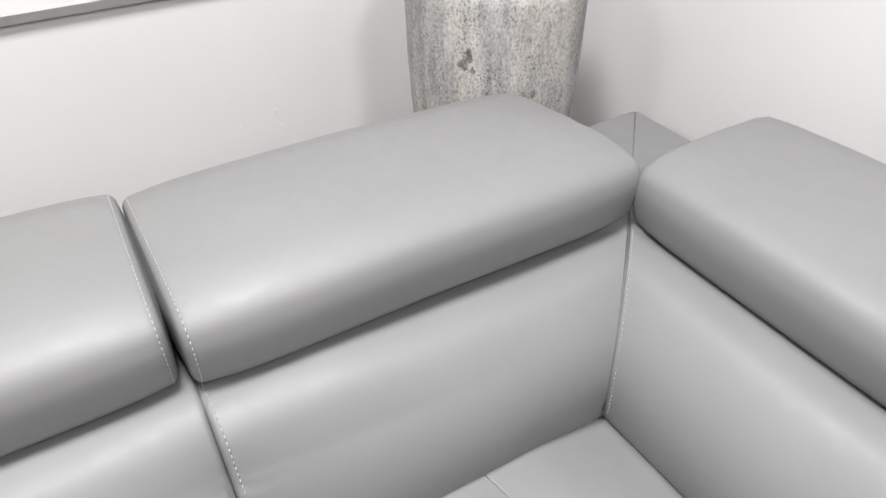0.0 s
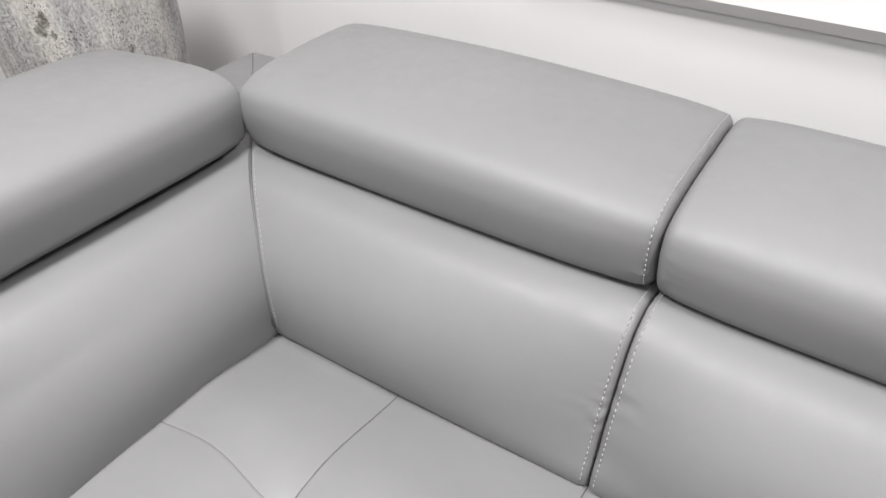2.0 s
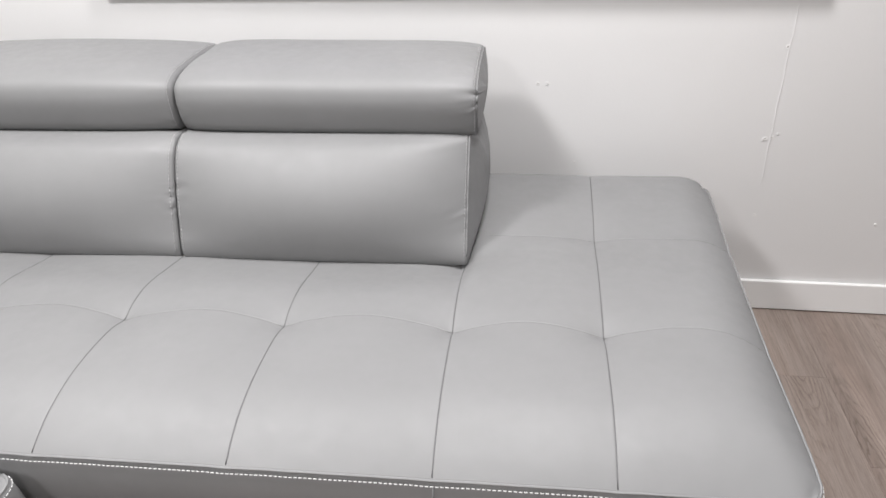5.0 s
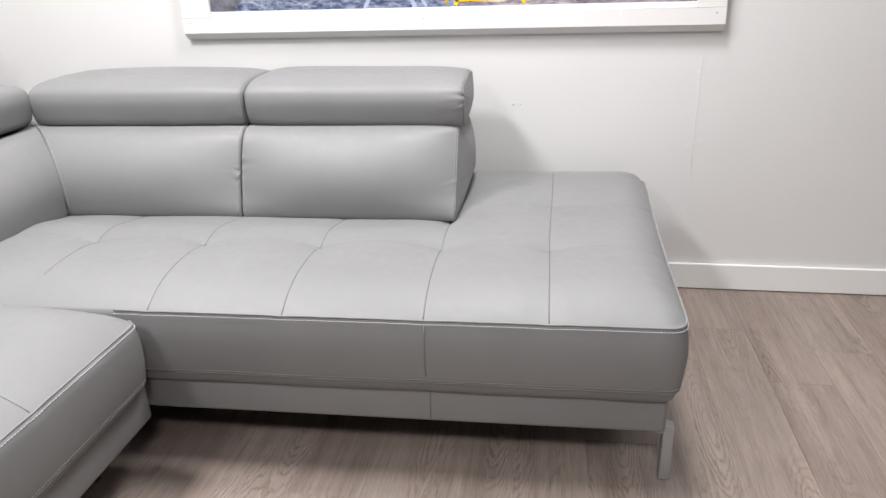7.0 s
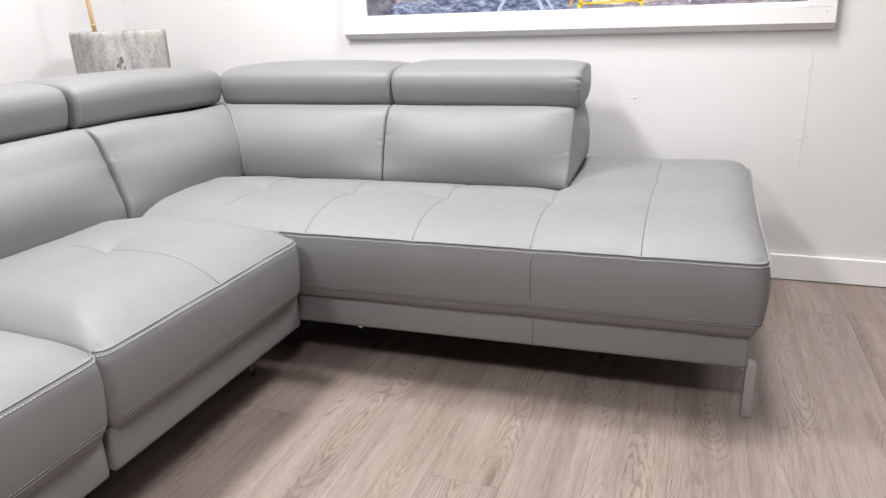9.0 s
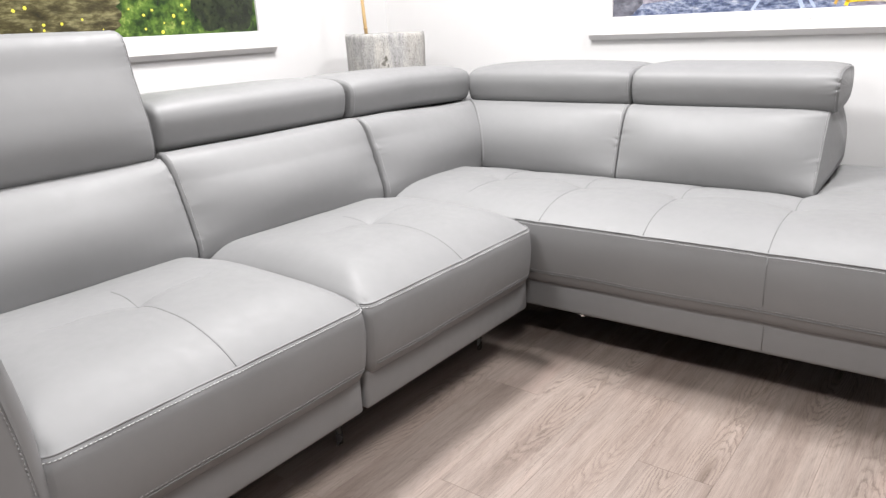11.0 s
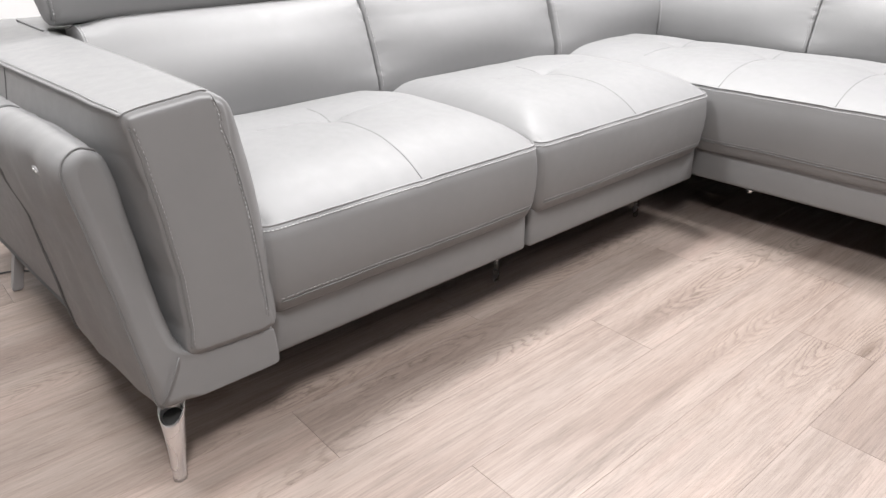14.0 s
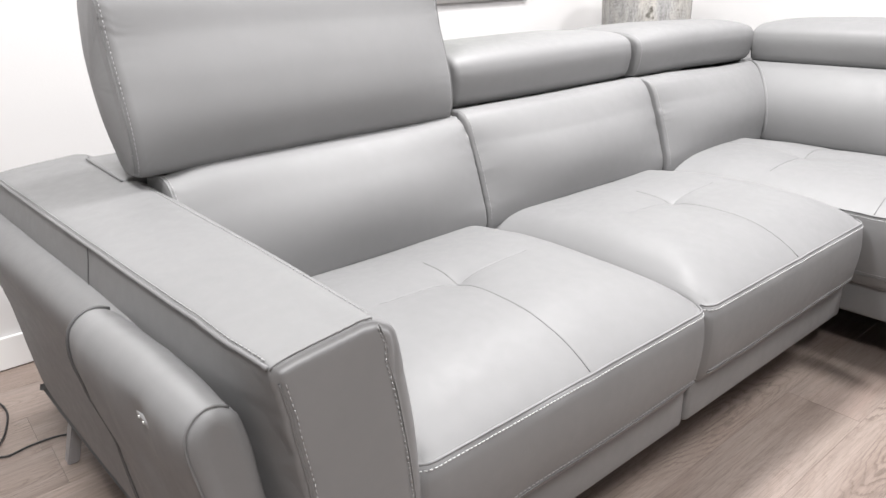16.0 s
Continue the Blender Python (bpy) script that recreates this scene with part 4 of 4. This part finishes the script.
run = list(range(top_in, low_in))
deep = [min(0.008 + 0.026 * min(1.0, k / (0.14 * len(run))) ** 0.7, 0.034 - 0.016 * (k / len(run) - 0.4)) for k in range(len(run))]
part("front_stitching", stitches(on_front(run, deep, 0.6114), length=0.0068, gap=0.0022, r=0.0007), THREAD, pad)
part("front_seam", tube(on_front(run, [w - 0.004 for w in deep], 0.6102), 0.0012, 5), SEAM, pad)
run = list(range(top_out + (n_pad if top_out < low_out else 0) - 3, low_out, -1))
part("front_stitching", stitches(on_front(run, [0.0125] * len(run), 0.6110), length=0.0068, gap=0.0022, r=0.0007), THREAD, pad)
part("front_seam", tube(on_front(run, [0.0068] * len(run), 0.6066), 0.0018, 6), SEAM, pad)

OUTER = even(chaikin([(-2.300, 0.631), (-2.272, 0.617), (-2.261, 0.58), (-2.251, 0.50), (-2.242, 0.40), (-2.236, 0.31), (-2.226, 0.262), (-2.20, 0.246), (-2.14, 0.240), (-2.064, 0.240), (-2.056, 0.236), (-2.056, 0.164), (-2.066, 0.158), (-2.14, 0.158), (-2.22, 0.158), (-2.285, 0.158), (-2.290, 0.20), (-2.296, 0.29), (-2.303, 0.40), (-2.314, 0.49), (-2.329, 0.565), (-2.329, 0.608)], 3, 0.22), 220, True)


def lay_front(s, y, z):
    q = (0.60 - s) / 0.46
    back = 0.040 * (1 - q) * min(1.0, max(0.0, (z - 0.24) / 0.38))
    # soft folds of the leather and the hollow round the switch, on the outer face only
    outer = min(1.0, max(0.0, (-2.268 - y) / 0.045))
    outer *= outer * (3 - 2 * outer) if outer < 1 else 1
    if outer > 0:
        y += outer * (0.0060 * noise.noise((s * 11, z * 4, 2.0)) + 0.0032 * noise.noise((s * 26, z * 9, 5.0)))
        z += 0.0035 * min(1.0, max(0.0, (z - 0.52) / 0.06)) * noise.noise((s * 24, y * 9, 6.0))
        y += outer * 0.007 * math.exp(-((s - 0.440) / 0.035) ** 2 - ((z - 0.574) / 0.03) ** 2)
    w = min(1.0, max(0.0, (0.505 - z) / 0.065))
    cut = 0.050 + 0.070 * w * w * (3 - 2 * w) - 0.05 * max(0.0, (0.30 - z) / 0.15)
    return lay_arm(s - back + q * cut, y - 0.010 * math.sin(math.pi * min(1, max(0, (z - 0.15) / 0.5))), z)


def lay_rear(s, y, z):
    return lay_arm(s, y + (0.028 if y < -2.27 else 0.002), z - 0.020)


def shell_edge(p):
    """Radius of the shell's front edge: soft on the upright roll, tight on the base under the pad."""
    return 0.004 + 0.014 * min(1.0, max(0.0, (-2.21 - p.x) / 0.03, (p.y - 0.25) / 0.03))


shell = Bar(OUTER, 0.13, 0.604, lay_front, 0.006, r=0.018, soft_edge=shell_edge, puff=(0.002, 0.002), seed=31, crease=0.0008, plain=True)
side = part("arm_side_front", shell.mesh(26), LEATHER, recliner)
part("welt", tube([shell.point(0.590, i % 220, 0.0008) for i in range(near_index(shell, -2.285, 0.162), 220 + near_index(shell, -2.277, 0.614))], 0.0022), SEAM, side)
part("mitre_seam", tube([(0.6075, -2.242, 0.256), (0.6085, -2.256, 0.225), (0.6085, -2.272, 0.195), (0.606, -2.286, 0.168)], 0.0014, 5), SEAM, side)
# cord at the rear fold, darkened for the shade in the crease
part("rear_welt", tube([shell.point(0.149, i % 220, 0.0012) for i in range(near_index(shell, -2.285, 0.158), 220 + near_index(shell, -2.277, 0.614))], 0.0030), SEAM_SHADE, side)
rear = Bar(OUTER, -0.56, 0.31, lay_rear, 0.006, r=0.014, puff=(0.002, 0.002), seed=32, crease=0.0008, plain=True)
part("arm_side_rear", rear.mesh(26), LEATHER, recliner)

# power switch on the side of the arm
switch = part("power_switch", box(0.418, 0.462, -2.3492, -2.330, 0.568, 0.580, 0.004, 3), SILVER, recliner, "silver two-button power switch")
for x in (0.432, 0.448):
    bm = bmesh.new()
    bmesh.ops.create_cone(bm, cap_ends=True, segments=14, radius1=0.0021, radius2=0.0018, depth=0.0012, matrix=pose(x, -2.3498, 0.574, 90))
    part("button", bm, PLASTIC, switch)
part("woven_tag", box(0.46, 0.50, -2.3045, -2.303, 0.188, 0.200), THREAD, recliner, "small woven tag", smooth=False)


# legs
def cup_leg(top, bottom, r0, r1, lean):
    """A hollow tapered leg whose mouth is cut at a slant."""
    bm = bmesh.new()
    n, rows = 20, 12
    out, inn = [], []
    for k in range(rows + 1):
        u = k / rows
        c = Vector(bottom).lerp(Vector(top), u)
        flare = r1 + (r0 - r1) * u ** 1.6
        slant = max(0.0, (u - 0.6) / 0.4) * lean
        out.append([bm.verts.new(c + Vector((flare * math.cos(a), flare * math.sin(a), slant * math.cos(a - 2.3)))) for a in (j * math.tau / n for j in range(n))])
        if u >= 0.6:
            f = flare - 0.002
            inn.append([bm.verts.new(c + Vector((f * math.cos(a), f * math.sin(a), slant * math.cos(a - 2.3)))) for a in (j * math.tau / n for j in range(n))])
    for rings in (out, inn):
        for a, b in zip(rings, rings[1:]):
            for j in range(n):
                bm.faces.new((a[j], a[(j + 1) % n], b[(j + 1) % n], b[j]))
    for j in range(n):
        bm.faces.new((out[-1][j], out[-1][(j + 1) % n], inn[-1][(j + 1) % n], inn[-1][j]))
    bm.faces.new(out[0])
    bm.faces.new(inn[0])
    return bm


def blade_leg(x, y, top, w0, w1, t, lean=(0, 0)):
    bm = bmesh.new()
    low = [bm.verts.new((x + a * w1, y + b * t, 0.001)) for a, b in ((-0.5, -0.5), (0.5, -0.5), (0.5, 0.5), (-0.5, 0.5))]
    high = [bm.verts.new((x + lean[0] + a * w0, y + lean[1] + b * t, top)) for a, b in ((-0.5, -0.5), (0.5, -0.5), (0.5, 0.5), (-0.5, 0.5))]
    for j in range(4):
        bm.faces.new((low[j], low[(j + 1) % 4], high[(j + 1) % 4], high[j]))
    bm.faces.new(low)
    bm.faces.new(high)
    bmesh.ops.bevel(bm, geom=bm.edges[:], offset=0.003, segments=2, affect="EDGES")
    return bm


part("leg", cup_leg((0.578, -2.264, 0.148), (0.594, -2.280, 0.001), 0.025, 0.0125, 0.026), CHROME, recliner, "tapered chrome leg with a slanted mouth")
part("leg", blade_leg(-0.425, -2.338, 0.160, 0.044, 0.034, 0.026, (0.0, 0.045)), SATIN, recliner, "flat satin metal leg", smooth=False)
part("leg", blade_leg(0.440, -1.318, 0.165, 0.012, 0.010, 0.020), CHROME, recliner, "thin chrome leg")
part("leg", blade_leg(0.430, -0.660, 0.165, 0.012, 0.010, 0.020), CHROME, middle, "thin chrome leg")
# black disc in the leg's mouth, painted for the shade inside
bm = bmesh.new()
bmesh.ops.create_circle(bm, cap_ends=True, radius=0.0185, segments=20, matrix=pose(0.5805, -2.2665, 0.128, 14, 12, 0))
part("leg_mouth_shade", bm, DARK, recliner, smooth=False)
bm = box(1.803, 1.829, -0.540, -0.512, 0.001, 0.160, 0.003, 2)
for v in bm.verts:
    if v.co.z > 0.1:
        v.co.z -= 0.30 * (v.co.x - 1.803) - 0.15 * (v.co.y + 0.54)
foot = part("leg", bm, SATIN, chaise, "square satin metal leg", smooth=False)
part("bracket", box(1.786, 1.8025, -0.540, -0.515, 0.136, 0.1465, 0.004, 3), SATIN, foot)
bm = bmesh.new()
bmesh.ops.create_uvsphere(bm, u_segments=14, v_segments=8, radius=0.011, matrix=pose(0.70, -0.50, 0.128))
tube([(0.70, -0.50, 0.16), (0.70, -0.50, 0.132)], 0.005, 8, bm)
part("glide", bm, CHROME, chaise, "small chrome glide")

# ---- planter ----
PX, PY = -0.680, 0.205
planter = thing("planter", "tall pitted grey plaster planter in the corner behind the sofa", "planter", at=(PX, PY, 0))
bm = bmesh.new()
prof = [(0.0, 0.002), (0.12, 0.002), (0.128, 0.01), (0.140, 0.15), (0.157, 0.40), (0.176, 0.65), (0.185, 0.82), (0.187, 0.93), (0.188, 0.985), (0.187, 1.004), (0.182, 1.010), (0.176, 1.006), (0.170, 0.99), (0.166, 0.93)]
dense = []
for (r0, z0), (r1, z1) in zip(prof, prof[1:]):
    n = max(1, int(abs(z1 - z0) / 0.012))
    dense += [(r0 + (r1 - r0) * k / n, z0 + (z1 - z0) * k / n) for k in range(n)]
dense.append(prof[-1])
N = 128
rings = []
for r, z in dense:
    ring = []
    for k in range(N):
        a = k * math.tau / N
        x, y = math.cos(a), math.sin(a)
        w = 1 + 0.010 * noise.noise((x * 1.5, y * 1.5, z * 2.5)) + 0.004 * noise.noise((x * 7, y * 7, z * 26)) + 0.002 * noise.noise((x * 20, y * 20, z * 80))
        ring.append(bm.verts.new((r * w * x, r * w * y, z + (0.003 * noise.noise((x * 5, y * 5, 3)) + 0.004 * noise.noise((x * 19, y * 19, 5)) if z > 0.97 else 0))))
    rings.append(ring)
for a, b in zip(rings, rings[1:]):
    for k in range(N):
        bm.faces.new((a[k], a[(k + 1) % N], b[(k + 1) % N], b[k]))
bmesh.ops.remove_doubles(bm, verts=rings[0], dist=0.001)
part("pot", bm, POT, planter)
bm = bmesh.new()
bmesh.ops.create_circle(bm, cap_ends=True, radius=0.169, segments=48, matrix=pose(0, 0, 0.982))
part("soil", bm, SOIL, planter, smooth=False)


def pot_stain(angle, z, w, h, seed):
    bm = bmesh.new()
    n = 72
    ring = []
    for k in range(n):
        a = k * math.tau / n
        f = 0.75 + 0.35 * noise.noise((math.cos(a) * 1.6 + seed, math.sin(a) * 1.6, seed)) + 0.35 * noise.noise((math.cos(a) * 7 + seed, math.sin(a) * 7, seed))
        zz = z + h * f * math.sin(a)
        r = 0.1898 - 0.045 * (0.93 - zz) * (zz < 0.93)
        q = angle + w * f * math.cos(a) / r
        ring.append(bm.verts.new((r * math.cos(q), r * math.sin(q), zz)))
    bm.faces.new(ring)
    part("stain", bm, STAIN, planter, smooth=False)


pot_stain(math.radians(-49), 0.898, 0.013, 0.015, 1.0)
pot_stain(math.radians(-52), 0.879, 0.015, 0.013, 4.0)
pot_stain(math.radians(-46), 0.868, 0.006, 0.009, 2.5)
pot_stain(math.radians(-8), 0.815, 0.007, 0.012, 7.0)
cane = part("cane", tube([(-0.035, -0.085, 0.93), (-0.045, -0.088, 1.10), (-0.060, -0.092, 1.40), (-0.07, -0.095, 1.9)], 0.0085, 10, taper=0.007), CANE, planter, "dry bamboo cane")
for z, x in ((1.035, -0.0412), (1.20, -0.05), (1.42, -0.0604), (1.66, -0.0655)):
    part("cane_node", tube([(x + 0.0004, -0.087 - (z - 1) * 0.008, z - 0.004), (x, -0.087 - (z - 1) * 0.008, z), (x - 0.0004, -0.087 - (z - 1) * 0.008, z + 0.004)], 0.0098, 10), CANE, cane)

# ---- cable on the floor ----
path = [(-0.42, -2.18, 0.02), (-0.48, -2.25, 0.006), (-0.545, -2.33, 0.0045), (-0.553, -2.40, 0.0045), (-0.545, -2.455, 0.0045), (-0.575, -2.475, 0.0045), (-0.66, -2.44, 0.0045), (-0.78, -2.42, 0.0045), (-0.92, -2.46, 0.0045), (-1.0, -2.52, 0.0045)]
dense = []
P = [Vector(p) for p in path]
for i in range(len(P) - 1):
    a, b, c, d = P[max(0, i - 1)], P[i], P[i + 1], P[min(len(P) - 1, i + 2)]
    for q in range(8):
        u = q / 8
        dense.append(0.5 * ((2 * b) + (c - a) * u + (2 * a - 5 * b + 4 * c - d) * u * u + (3 * b - a - 3 * c + d) * u**3))
dense.append(P[-1])
tagged(part("power_cable", tube(dense, 0.0026, 8), BLACK), "black power cable lying on the floor", "cable")

# ---- floor ----
floor = tagged(part("floor", box(WEST - 0.12, EAST + 0.12, SOUTH - 0.12, NORTH + 0.12, -0.05, -0.0022), material("floor_joint", (0.225, 0.188, 0.166), 0.9)[0], smooth=False), "greige oak-look vinyl plank floor", "floor", kind="structure")
PW, PL = 0.181, 1.22


def plank_mesh(length):
    bm = bmesh.new()
    x0, x1, y0, y1 = -PW / 2 + 0.0001, PW / 2 - 0.0001, -length / 2 + 0.0002, length / 2 - 0.0002
    c = 0.0003
    low = [bm.verts.new(v) for v in ((x0, y0, -0.002), (x1, y0, -0.002), (x1, y1, -0.002), (x0, y1, -0.002))]
    mid = [bm.verts.new(v) for v in ((x0, y0, -0.0006), (x1, y0, -0.0006), (x1, y1, -0.0006), (x0, y1, -0.0006))]
    top = [bm.verts.new(v) for v in ((x0 + c, y0 + c, 0), (x1 - c, y0 + c, 0), (x1 - c, y1 - c, 0), (x0 + c, y1 - c, 0))]
    for a, b in ((low, mid), (mid, top)):
        for k in range(4):
            bm.faces.new((a[k], a[(k + 1) % 4], b[(k + 1) % 4], b[k]))
    bm.faces.new(top)
    me = bpy.data.meshes.new("plank")
    bm.to_mesh(me)
    bm.free()
    me.materials.append(PLANK)
    return me


whole = plank_mesh(PL)
far = bmesh.new()
random.seed(3)
x = 1.287 - PW / 2 - PW * 13
while x - PW / 2 < EAST:
    y = -1.857 - PL * 6 + (0.0 if abs(x - 0.9445) < PW * 0.6 else random.uniform(0.15, 1.05))
    while y < NORTH:
        y0, y1 = max(y, SOUTH), min(y + PL, NORTH)
        y += PL
        if y1 - y0 < 0.02 or x + PW / 2 < WEST:
            continue
        if x < 4.4 and y1 > -5.2:
            ob = new("plank", whole if y1 - y0 > PL - 0.0001 else plank_mesh(y1 - y0))
            ob.parent = floor
            ob.location = (x, (y0 + y1) / 2, 0)
        else:
            box(x - PW / 2 + 0.0003, x + PW / 2 - 0.0003, y0 + 0.0003, y1 - 0.0003, -0.002, 0.0, bm=far)
    x += PW
tagged(part("far_planks", far, PLANK, floor, smooth=False), kind="stuff")
